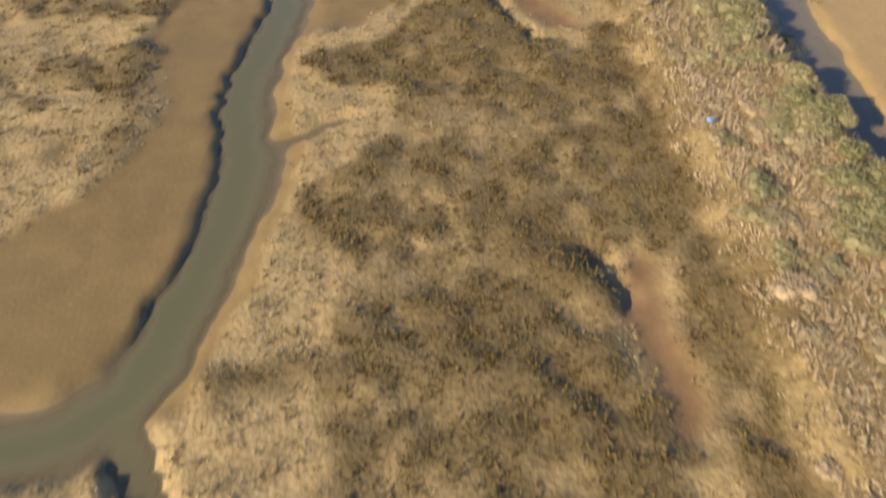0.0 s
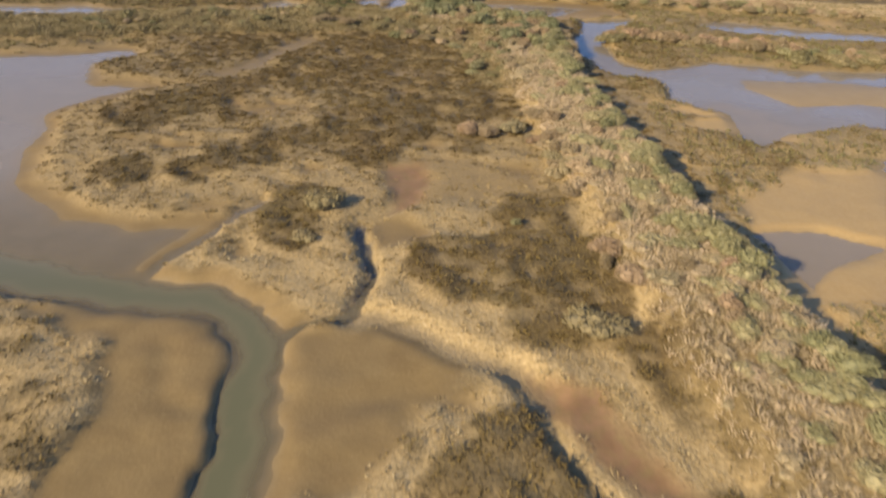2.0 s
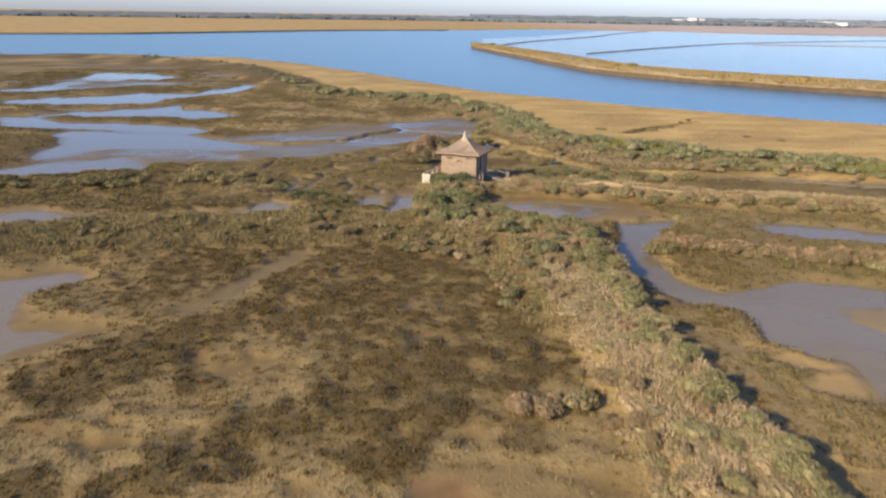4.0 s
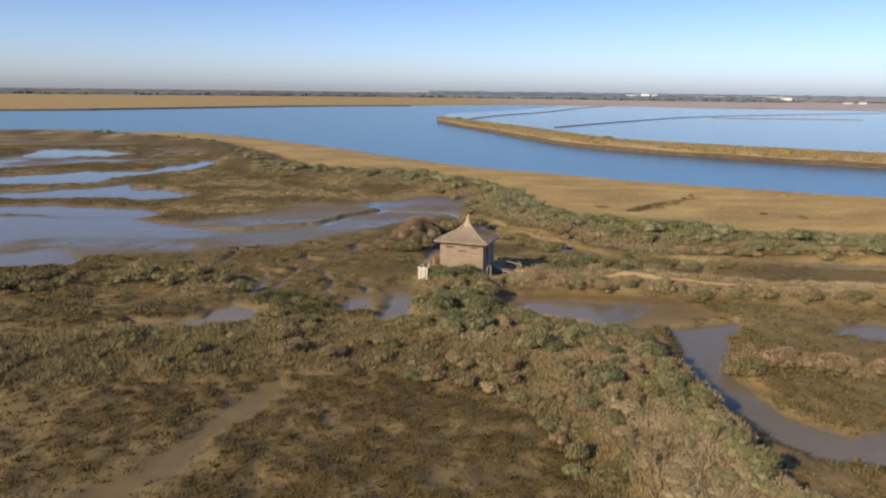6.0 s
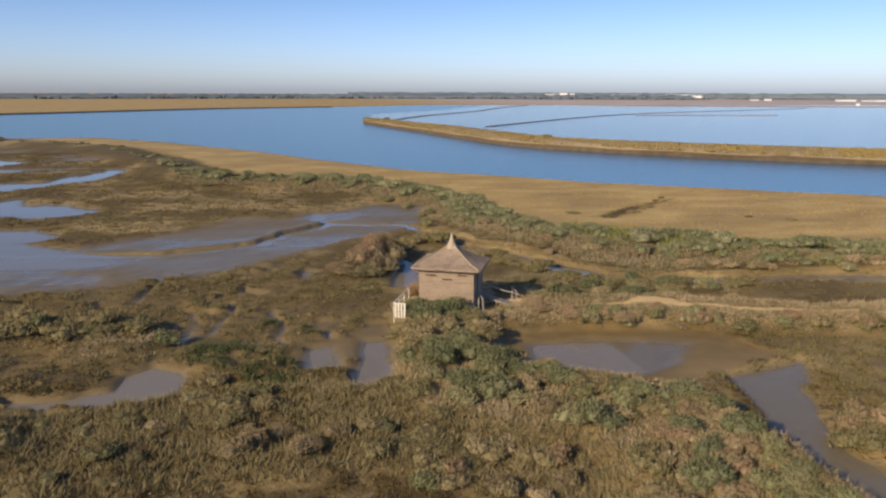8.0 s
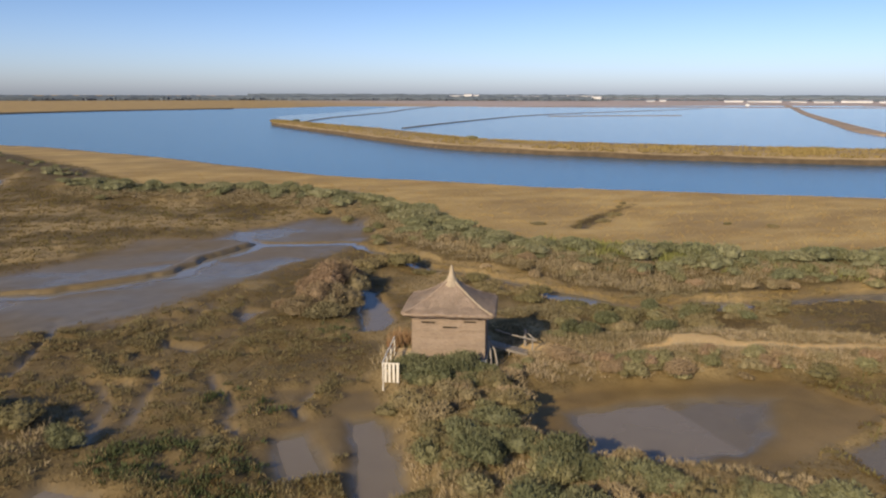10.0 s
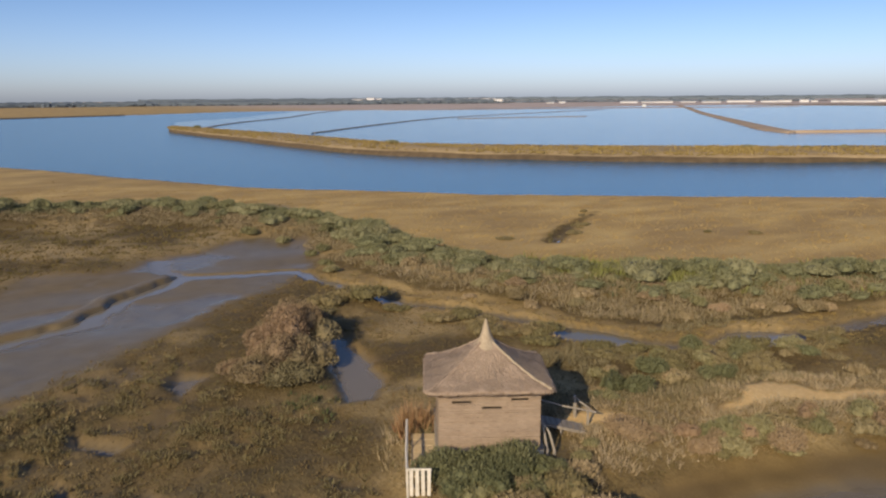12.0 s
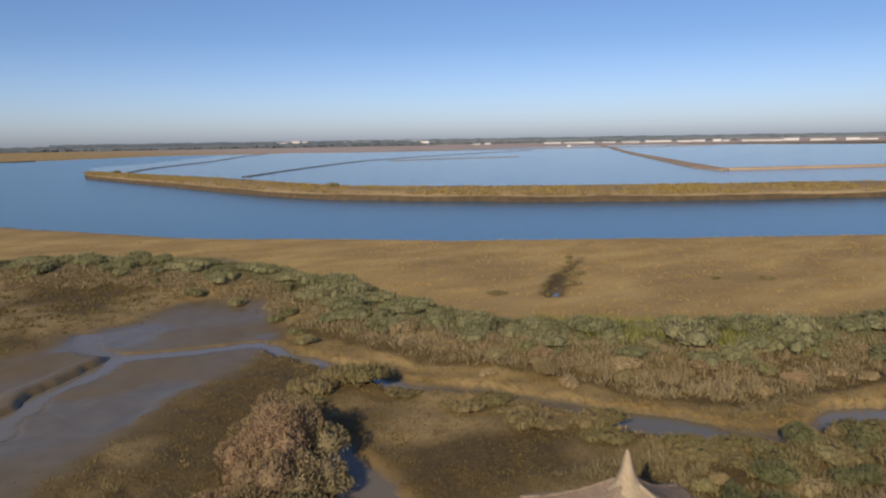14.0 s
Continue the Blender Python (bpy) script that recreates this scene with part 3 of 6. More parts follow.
def math_node(nt, op, a, b):
    n = nt.nodes.new("ShaderNodeMath")
    n.operation, n.use_clamp = op, True
    for k, v in enumerate((a, b)):
        if isinstance(v, bpy.types.NodeSocket):
            nt.links.new(v, n.inputs[k])
        else:
            n.inputs[k].default_value = v
    return n.outputs[0]


def ground_material():
    m, nt, b = material("marsh_ground", 0.85, 0.3)
    g1, g2, g3 = grain(nt, 0.9), grain(nt, 5.0), grain(nt, 0.16)
    mud_c = mix(nt, g3, mix(nt, g1, (0.176, 0.113, 0.038), (0.23, 0.152, 0.054)), (0.195, 0.13, 0.048))
    streak = grain(nt, 0.45, 0.42, 0.7, 5, (0.5, 1, 1))
    mud_c = mix(nt, math_node(nt, "MULTIPLY", streak, 0.45), mud_c, (0.135, 0.088, 0.036))
    mud_c = mix(nt, math_node(nt, "MULTIPLY", grain(nt, 14.0, 0.55, 0.75, 2), 0.35), mud_c, (0.33, 0.24, 0.12))
    soil = mix(nt, g2, (0.285, 0.2, 0.084), (0.375, 0.268, 0.122))
    soil = mix(nt, math_node(nt, "MULTIPLY", grain(nt, 11.0, 0.60, 0.70, 2), 0.35), soil, (0.58, 0.47, 0.30))
    soil = mix(nt, math_node(nt, "MULTIPLY", grain(nt, 8.3, 0.58, 0.68, 3), 0.5), soil, (0.13, 0.09, 0.045))
    dark_c = mix(nt, g2, (0.086, 0.056, 0.02), (0.135, 0.091, 0.033))
    dark_c = mix(nt, math_node(nt, "MULTIPLY", grain(nt, 0.22), 0.4), dark_c, mix(nt, g2, (0.095, 0.074, 0.029), (0.145, 0.112, 0.046)))
    c = mix(nt, attr(nt, "dark"), soil, dark_c)
    c = mix(nt, attr(nt, "ochre"), c, mix(nt, grain(nt, 0.12, 0.35, 0.65, 5, (1, 2.2, 1)), (0.375, 0.245, 0.088), (0.52, 0.362, 0.142)))
    c = mix(nt, math_node(nt, "MULTIPLY", attr(nt, "ochre"), math_node(nt, "MULTIPLY", grain(nt, 0.07, 0.42, 0.66, 7, (1, 1.4, 1)), 0.6)), c, (0.255, 0.168, 0.072))
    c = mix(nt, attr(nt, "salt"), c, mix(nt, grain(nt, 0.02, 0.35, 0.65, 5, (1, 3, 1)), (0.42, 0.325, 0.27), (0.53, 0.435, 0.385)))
    c = mix(nt, attr(nt, "mud"), c, mud_c)
    c = mix(nt, math_node(nt, "MULTIPLY", attr(nt, "red"), grain(nt, 2.2, 0.2, 0.6)), c, mix(nt, g1, (0.19, 0.106, 0.046), (0.25, 0.145, 0.068)))
    c = mix(nt, attr(nt, "sand"), c, mix(nt, g2, (0.66, 0.43, 0.175), (0.74, 0.51, 0.23)))
    c = mix(nt, attr(nt, "wet"), c, mix(nt, g1, (0.155, 0.12, 0.07), (0.19, 0.15, 0.09)))
    nt.links.new(c, b.inputs["Base Color"])
    r = nt.nodes.new("ShaderNodeMix")
    r.inputs[2].default_value, r.inputs[3].default_value = 0.85, 0.25
    nt.links.new(math_node(nt, "MAXIMUM", attr(nt, "wet"), math_node(nt, "MULTIPLY", attr(nt, "mud"), 0.3)), r.inputs[0])
    nt.links.new(r.outputs[0], b.inputs["Roughness"])
    bump(nt, b, math_node(nt, "MULTIPLY", grain(nt, 7.0, 0.3, 0.7, 6), math_node(nt, "SUBTRACT", 1.2, attr(nt, "mud"))), 0.5, 0.05)
    return m


def water_material(name, deep, ripple, rough=0.06, shallow=(0.215, 0.165, 0.092), film=0.3):
    m, nt, b = material(name, rough, 0.5)
    c = mix(nt, attr(nt, "depth"), shallow, deep)
    nt.links.new(c, b.inputs["Base Color"])
    b.inputs["IOR"].default_value = 1.33
    a = node(nt, "ShaderNodeMapRange", From_Min=0.0, From_Max=0.7, To_Min=film, To_Max=1.0)
    nt.links.new(attr(nt, "depth"), a.inputs[0])
    nt.links.new(a.outputs[0], b.inputs["Alpha"])
    bump(nt, b, grain(nt, 1.6, 0.2, 0.8, 3, (1, 1.6, 1)), ripple, 0.05)
    return m


def marsh_water_material():
    """Shallow marsh water, from clear olive in the creek to pale silty in the lagoons."""
    m, nt, b = material("marsh_water", 0.05, 0.5)
    silt = attr(nt, "silt")
    thin = mix(nt, silt, (0.215, 0.165, 0.092), (0.34, 0.28, 0.215))
    deep = mix(nt, silt, (0.10, 0.10, 0.05), (0.19, 0.175, 0.152))
    nt.links.new(mix(nt, attr(nt, "depth"), thin, deep), b.inputs["Base Color"])
    b.inputs["IOR"].default_value = 1.33
    film = node(nt, "ShaderNodeMapRange", To_Min=0.3, To_Max=0.55)
    nt.links.new(silt, film.inputs[0])
    a = node(nt, "ShaderNodeMapRange", From_Min=0.0, From_Max=0.7, To_Max=1.0)
    nt.links.new(attr(nt, "depth"), a.inputs[0])
    nt.links.new(film.outputs[0], a.inputs["To Min"])
    nt.links.new(a.outputs[0], b.inputs["Alpha"])
    bump(nt, b, grain(nt, 1.6, 0.2, 0.8, 3, (1, 1.6, 1)), 0.055, 0.05)
    return m


GROUND = ground_material()
MARSH_WATER = marsh_water_material()
RIVER_WATER = water_material("river_water", (0.028, 0.115, 0.195), 0.4, 0.2)
PAN_WATER = water_material("pan_water", (0.065, 0.125, 0.17), 0.6, 0.12)


# ---- ground and water ----
def mesh_from(name, co, faces, attrs=None, mats=()):
    """A mesh from arrays; faces is an (n, k) array; attrs are floats per vertex."""
    me = bpy.data.meshes.new(name)
    co, faces = np.asarray(co, np.float32), np.asarray(faces, np.int32)
    n, k = faces.shape
    me.vertices.add(len(co))
    me.vertices.foreach_set("co", co.ravel())
    me.loops.add(n * k)
    me.loops.foreach_set("vertex_index", faces.ravel())
    me.polygons.add(n)
    me.polygons.foreach_set("loop_start", np.arange(0, n * k, k, dtype=np.int32))
    for key, value in (attrs or {}).items():
        me.attributes.new(key, "FLOAT", "POINT").data.foreach_set("value", np.asarray(value, np.float32))
    for m in mats:
        me.materials.append(m)
    me.update(calc_edges=True)
    return me


XS = graded(-4700, -24, 22, 4700, 0.3, 1.045)
YS = graded(-4700, 3, 140, 4800, 0.3, 1.046)
GX, GY = np.meshgrid(XS, YS)
P = plan(GX.ravel(), GY.ravel())
nx, ny = len(XS), len(YS)
idx = np.arange(nx * ny).reshape(ny, nx)
QUADS = np.stack([idx[:-1, :-1], idx[:-1, 1:], idx[1:, 1:], idx[1:, :-1]], -1).reshape(-1, 4)
co = np.stack([GX.ravel(), GY.ravel(), P["h"]], -1)
far_wet = smooth(80, 88, GY.ravel())
wet = smooth(WATER + 0.05 + 0.12 * far_wet, WATER + 0.02 * far_wet, P["h"]) * (1 - smooth(0, 3, P["riv"]))
damp = 0.15 * P["mud"] * smooth(17, 25, GY.ravel()) * smooth(54, 48, GY.ravel()) * smooth(0, -4, GX.ravel())
grey = P["mud"] * (1 - P["red"]) * smooth(58, 68, GY.ravel()) * (1 - 0.95 * smooth(3, 6, GX.ravel())) * (0.2 + 0.25 * vnoise(GX.ravel(), GY.ravel(), 3.1, 118))
wet = np.maximum.reduce([wet, damp, grey, 0.8 * P["bar"], (0.35 + 0.6 * vnoise(GX.ravel() * 0.6, GY.ravel(), 4.5, 119)) * P["flat"] * smooth(0.3, 0.7, P["mud"])])
south = smooth(70, 60, GY.ravel())
wet = wet * (1 - 0.6 * south * smooth(WATER - 0.1, WATER, P["h"]))
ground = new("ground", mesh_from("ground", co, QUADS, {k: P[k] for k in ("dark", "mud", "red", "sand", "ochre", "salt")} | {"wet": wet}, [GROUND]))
ground.data.polygons.foreach_set("use_smooth", np.ones(len(QUADS), bool))
tagged(ground, "salt marsh ground of brown mud, wet flats and low banks", "ground", kind="structure")


def water_sheet(name, mask, mat, label):
    """Level water over the faces of the plan picked by mask."""
    faces = QUADS[mask]
    used, inv = np.unique(faces, return_inverse=True)
    wco = co[used].copy()
    wco[:, 2] = WATER
    depth = np.clip((WATER - P["h"][used]) / 0.42, 0, 1)
    x, y = wco[:, 0], wco[:, 1]
    silt = np.where(x > 12.5, 0.4 + 0.45 * smooth(30, 42, y) - 0.3 * smooth(66, 74, y) * smooth(24, 20, x), smooth(38, 53, y + 1.5 * fbm(x, y, 5, 142))) * (1 - 0.25 * smooth(100, 112, y))
    ob = new(name, mesh_from(name, wco, inv.reshape(-1, 4), {"depth": depth, "silt": silt}, [mat]))
    return tagged(ob, label, "water", kind="structure")


low = (P["h"][QUADS] < WATER).any(1)
riv = P["riv"][QUADS].mean(1) > -4
PANS = [(44, 420), (62, 560), (120, 640), (300, 1000), (900, 1100), (3000, 0), (600, 40), (262, 150), (184, 196), (142, 228), (107, 262), (84, 300), (66, 350)]
pans = area(GX.ravel()[QUADS].mean(1), GY.ravel()[QUADS].mean(1), PANS) > 0
water_sheet("water_river", low & riv & ~pans, RIVER_WATER, "wide calm blue river winding past the marsh")
water_sheet("water_pans", low & riv & pans, PAN_WATER, "pale still water standing in the salt pans")
cx, cy = GX.ravel()[QUADS].mean(1), GY.ravel()[QUADS].mean(1)
rest = low & ~riv
for name, pick, mat, label in (("water_lagoon_west", (cx < -9.5) & (cy > 44.2) & (cy < 85) | (cx < -16) & (cy > 39.5) & (cy <= 44.2), MARSH_WATER, "shallow grey lagoon beside the glasswort mats"),
                               ("water_lagoon_east", (cx > 13) & (cy > 50) & (cy < 96), MARSH_WATER, "shallow grey-blue lagoon beyond the long bank"),
                               ("water_ditch", (cx > 12) & (cy <= 50), MARSH_WATER, "dark water in the ditch along the bank"),
                               ("water_pools", (cx <= 13) & (cy >= 85) & (cy < 106), MARSH_WATER, "small murky pools round the hide"),
                               ("water_flats", (cy >= 106), MARSH_WATER, "thin blue-grey water on the northern mudflat")):
    water_sheet(name, rest & pick, mat, label)
    rest = rest & ~pick
water_sheet("water_creek", rest, MARSH_WATER, "murky olive water in a winding tidal creek")


# ---- building blocks ----
def part(name, bm, mat, parent=None, label=""):
    """One mesh object from a bmesh, under a thing or a part."""
    me = bpy.data.meshes.new(name)
    bm.to_mesh(me)
    bm.free()
    me.materials.append(mat)
    ob = new(name, me)
    ob.parent = parent
    return tagged(ob, label)


def box(bm, size, at, turn=(0, 0, 0), bevel=0.0):
    """A box of that size round its centre, with broken edges."""
    made = bmesh.ops.create_cube(bm, size=1, matrix=pose(*at, *turn) @ Matrix.Diagonal((*size, 1)))
    if bevel:
        edges = {e for v in made["verts"] for e in v.link_edges}
        bmesh.ops.bevel(bm, geom=list(edges), offset=bevel, segments=1, affect="EDGES")
    return bm


def limb(bm, pts, r0, r1, sides=7, wob=0.0, seed=0):
    """A tapered round stick through pts."""
    rnd = random.Random(seed)
    rings = []
    for k, p in enumerate(pts):
        p = Vector(p)
        a, b = Vector(pts[max(k - 1, 0)]), Vector(pts[min(k + 1, len(pts) - 1)])
        q = (b - a).to_track_quat("Z", "Y")
        r = r0 + (r1 - r0) * k / (len(pts) - 1)
        rings.append([bm.verts.new(p + q @ Vector((math.cos(t) * r, math.sin(t) * r, 0)) * (1 + wob * rnd.uniform(-1, 1)))
                      for t in (2 * math.pi * s / sides for s in range(sides))])
    for a, b in zip(rings, rings[1:]):
        for s in range(sides):
            bm.faces.new((a[s], a[(s + 1) % sides], b[(s + 1) % sides], b[s]))
    bm.faces.new(rings[0][::-1])
    bm.faces.new(rings[-1])
    return bm


def plant_material(name, low, mid, high, var=0.32):
    """Leaf colour from each clump's tone, with a change from leaf to leaf."""
    m, nt, b = material(name, 0.8, 0.15)
    c = mix(nt, attr(nt, "tone"), low, high)
    geo = nt.nodes.new("ShaderNodeNewGeometry")
    isl = geo.outputs["Random Per Island"]
    c = mix(nt, math_node(nt, "MULTIPLY", isl, var), c, mid)
    dark = nt.nodes.new("ShaderNodeHueSaturation")
    info = nt.nodes.new("ShaderNodeObjectInfo")
    r = node(nt, "ShaderNodeMapRange", To_Min=0.78, To_Max=1.2)
    nt.links.new(info.outputs["Random"], r.inputs[0])
    nt.links.new(r.outputs[0], dark.inputs["Value"])
    hue = node(nt, "ShaderNodeMapRange", To_Min=0.512, To_Max=0.488)
    nt.links.new(info.outputs["Random"], hue.inputs[0])
    nt.links.new(hue.outputs[0], dark.inputs["Hue"])
    nt.links.new(c, dark.inputs["Color"])
    nt.links.new(dark.outputs[0], b.inputs["Base Color"])
    return m


def plain_material(name, a, b2, scale, rough=0.85, stretch=(1, 1, 1), relief=0.4, dist=0.02):
    m, nt, b = material(name, rough, 0.25)
    g = grain(nt, scale, 0.3, 0.7, 5, stretch)
    big = grain(nt, scale * 0.12, 0.35, 0.65, 3)
    c = mix(nt, g, a, b2)
    c = mix(nt, math_node(nt, "MULTIPLY", big, 0.35), c, tuple(0.72 * v for v in a))
    nt.links.new(c, b.inputs["Base Color"])
    bump(nt, b, g, relief, dist)
    return m


GLASSWORT = plant_material("glasswort", (0.086, 0.054, 0.018), (0.15, 0.10, 0.036), (0.208, 0.143, 0.049))
CORDGRASS = plant_material("dry_cordgrass", (0.30, 0.215, 0.10), (0.25, 0.178, 0.078), (0.44, 0.34, 0.195))
BANK_GRASS = plant_material("bank_grass", (0.215, 0.172, 0.086), (0.29, 0.228, 0.13), (0.45, 0.353, 0.222), 0.5)
BAND_GRASS = plant_material("band_grass", (0.18, 0.148, 0.068), (0.24, 0.195, 0.098), (0.345, 0.28, 0.152), 0.5)
LEVEE_STRAW = plant_material("levee_straw", (0.235, 0.185, 0.10), (0.255, 0.205, 0.12), (0.36, 0.285, 0.185), 0.6)
SCRUB_LEAF = plant_material("scrub_leaf", (0.145, 0.118, 0.053), (0.26, 0.205, 0.112), (0.20, 0.168, 0.08))
MARSH_MIX = plant_material("marsh_mix", (0.135, 0.093, 0.04), (0.18, 0.135, 0.065), (0.128, 0.118, 0.044))
MEADOW = plant_material("meadow_grass", (0.325, 0.222, 0.088), (0.30, 0.205, 0.082), (0.40, 0.282, 0.118))
SALTBUSH = plant_material("saltbush_leaf", (0.172, 0.162, 0.077), (0.285, 0.243, 0.132), (0.245, 0.222, 0.11))
SAGE = plant_material("sage_leaf", (0.19, 0.173, 0.08), (0.36, 0.292, 0.162), (0.295, 0.256, 0.128))
STRAW = plant_material("straw_twigs", (0.275, 0.215, 0.116), (0.40, 0.317, 0.19), (0.365, 0.288, 0.17))
DRY_LEAF = plant_material("dry_twigs", (0.245, 0.187, 0.10), (0.35, 0.28, 0.165), (0.31, 0.246, 0.138))
BUFF = plant_material("buff_twigs", (0.245, 0.178, 0.098), (0.30, 0.225, 0.13), (0.29, 0.218, 0.128))
LEVEE_LEAF = plant_material("levee_leaf", (0.155, 0.155, 0.078), (0.26, 0.235, 0.135), (0.212, 0.204, 0.108))
GREEN_LEAF = plant_material("green_leaf", (0.116, 0.119, 0.056), (0.2, 0.19, 0.107), (0.172, 0.17, 0.087))
FAR_MARSH = plant_material("far_marsh", (0.165, 0.108, 0.04), (0.175, 0.125, 0.05), (0.13, 0.105, 0.038))
FRESH_GRASS = plant_material("fresh_grass", (0.17, 0.165, 0.05), (0.21, 0.20, 0.075), (0.19, 0.205, 0.055))
# olive scrub by the path; also the painted shaded side of the thicket
OLIVE_AND_SHADE_TWIG = plant_material("olive_and_shade_twigs", (0.19, 0.155, 0.082), (0.28, 0.22, 0.13), (0.225, 0.19, 0.105))
GREEN_MAT = plant_material("green_mat", (0.076, 0.09, 0.036), (0.118, 0.124, 0.056), (0.112, 0.122, 0.05))
# pinkish colour standing for sunlight on the thicket's west side
TAMARISK_LIT = plant_material("tamarisk_lit_twigs", (0.235, 0.163, 0.098), (0.255, 0.188, 0.115), (0.20, 0.153, 0.084), 0.2)
RUST = plant_material("rust_twigs", (0.205, 0.145, 0.082), (0.285, 0.208, 0.125), (0.265, 0.188, 0.108))
REED = plant_material("rust_reed", (0.24, 0.14, 0.065), (0.31, 0.21, 0.10), (0.29, 0.205, 0.10))
STEM = plain_material("stem_bark", (0.10, 0.075, 0.05), (0.18, 0.14, 0.10), 9)
THATCH = plain_material("thatch", (0.285, 0.205, 0.145), (0.425, 0.322, 0.24), 16, 0.9, (1, 1, 0.5), 0.7, 0.03)
THATCH_PALE = plain_material("pale_thatch", (0.36, 0.28, 0.19), (0.48, 0.39, 0.275), 18, 0.9, (1, 1, 0.5), 0.5, 0.02)
THATCH_STRAW = plain_material("loose_straw", (0.34, 0.255, 0.18), (0.45, 0.345, 0.255), 18, 0.9, (1, 1, 0.5), 0.5, 0.02)
REED_WALL = plain_material("reed_wall", (0.27, 0.198, 0.138), (0.40, 0.305, 0.222), 12, 0.85, (0.35, 0.35, 3), 0.5, 0.015)
OLD_WOOD = plain_material("weathered_wood", (0.25, 0.21, 0.17), (0.40, 0.35, 0.29), 8, 0.85, (4, 4, 0.6))
WHITE_WOOD = plain_material("whitewashed_wood", (0.62, 0.55, 0.45), (0.78, 0.72, 0.62), 7, 0.7, (3, 3, 0.7))
DARK_WOOD = plain_material("dark_inside", (0.035, 0.028, 0.022), (0.07, 0.055, 0.04), 5)
DIKE_EARTH = plain_material("dike_earth", (0.085, 0.06, 0.035), (0.15, 0.108, 0.064), 0.6, 0.95)
DIKE_GRASS = plain_material("dike_grass", (0.27, 0.195, 0.105), (0.36, 0.272, 0.16), 0.5, 0.95)
INNER_EARTH = plain_material("inner_dike_earth", (0.24, 0.19, 0.14), (0.32, 0.26, 0.195), 0.2, 0.95)
SALT_EARTH = plain_material("salt_earth", (0.36, 0.285, 0.24), (0.46, 0.375, 0.325), 0.03, 0.95)
PALE_EARTH = plain_material("pale_dike_earth", (0.36, 0.26, 0.17), (0.46, 0.35, 0.25), 0.05, 0.95)
# aerial haze painted into the leaf colour: bluer and paler than real leaves
HAZED_WOOD = plant_material("hazed_wood_leaf", (0.12, 0.145, 0.17), (0.13, 0.152, 0.175), (0.13, 0.152, 0.175))
BLUE_PLASTIC = plain_material("blue_plastic", (0.16, 0.30, 0.55), (0.30, 0.44, 0.66), 9, 0.4)
WHITE_WALL = plain_material("white_wall", (0.58, 0.57, 0.57), (0.68, 0.67, 0.66), 0.1, 0.7)
ROOF_SHEET = plain_material("grey_roof", (0.45, 0.45, 0.46), (0.58, 0.57, 0.56), 0.1, 0.6)


# ---- dikes, far shore ----
def smooth_line(pts, n):
    """n places along a line through pts (Catmull-Rom)."""
    p = np.array(pts, float)
    p = np.vstack([2 * p[0] - p[1], p, 2 * p[-1] - p[-2]])
    out = []
    for s in np.linspace(0, len(pts) - 1 - 1e-6, n):
        k, t = int(s), s - int(s)
        a, b, c, d = p[k:k + 4]
        out.append(0.5 * (2 * b + (c - a) * t + (2 * a - 5 * b + 4 * c - d) * t * t + (3 * b - a - 3 * c + d) * t ** 3))
    return np.array(out)


def dike(name, pts, top, mats, label, n=160, ragged=0.12, seed=5):
    """An earth bank: pts carry x, y and half width; steep muddy foot, grassy crown."""
    line = smooth_line(pts, n)
    xy, half = line[:, :2], line[:, 2]
    d = np.gradient(xy, axis=0)
    d /= np.linalg.norm(d, axis=1)[:, None]
    side = np.stack([-d[:, 1], d[:, 0]], -1)
    prof = [(-1.06, -1.2), (-1.0, -0.3), (-0.93, 0.45 * top), (-0.72, 0.85 * top), (-0.3, top), (0.3, top * 1.02), (0.75, 0.9 * top), (0.94, 0.5 * top), (1.0, -0.3), (1.06, -1.2)]
    co, faces, tone = [], [], []
    m = len(prof)
    for i in range(n):
        for k, (s, z) in enumerate(prof):
            jit = ragged * half[i] * (2 * float(vnoise(i * 1.0, k * 7.0, 3.0, seed)) - 1)
            x, y = xy[i] + side[i] * (s * half[i] + jit)
            co.append((x, y, z * (0.85 + 0.3 * float(vnoise(x, y, 9, seed + 1))) if z > 0 else z))
    for i in range(n - 1):
        for k in range(m - 1):
            a = i * m + k
            faces.append((a, a + m, a + m + 1, a + 1))
    me = mesh_from(name, co, faces, None, mats)
    me.polygons.foreach_set("material_index", [0 if (k in (0, 1, m - 3, m - 2)) else 1 for i in range(n - 1) for k in range(m - 1)])
    me.polygons.foreach_set("use_smooth", np.ones(len(faces), bool))
    return tagged(new(name, me), label, "dike", kind="structure")


MAIN_DIKE = [(41.5, 430, 1.2), (46.5, 405, 5.8), (59.3, 334, 9.6), (71, 261, 10.2), (98.8, 222.2, 12.2), (124.6, 201.3, 13.8), (146, 186.3, 13), (211, 148.3, 13), (301, 102.3, 13), (481, 13.3, 13)]
dike("dike_main", MAIN_DIKE, 1.8, [DIKE_EARTH, DIKE_GRASS], "long ochre grassy dike between river and salt pans")
dike("dike_inner", [(50, 430, 1.0), (90, 520, 1.0), (158, 633, 1.2), (225, 770, 1.4), (290, 880, 2)], 0.1, [INNER_EARTH, INNER_EARTH], "thin dark earth dike across the salt pans", 60)
dike("dike_middle", [(88, 372, 0.3), (96, 381, 0.8), (150, 445, 0.8), (232, 530, 1.0), (339, 600, 1.1), (520, 700, 1.6)], 0.08, [INNER_EARTH, INNER_EARTH], "thin dark earth dike across the salt pans", 60)
dike("dike_spur", [(236, 512, 1.5), (285, 508, 1.5), (335, 500, 1.2)], 0.1, [INNER_EARTH, INNER_EARTH], "thin dark earth dike across the salt pans", 30)
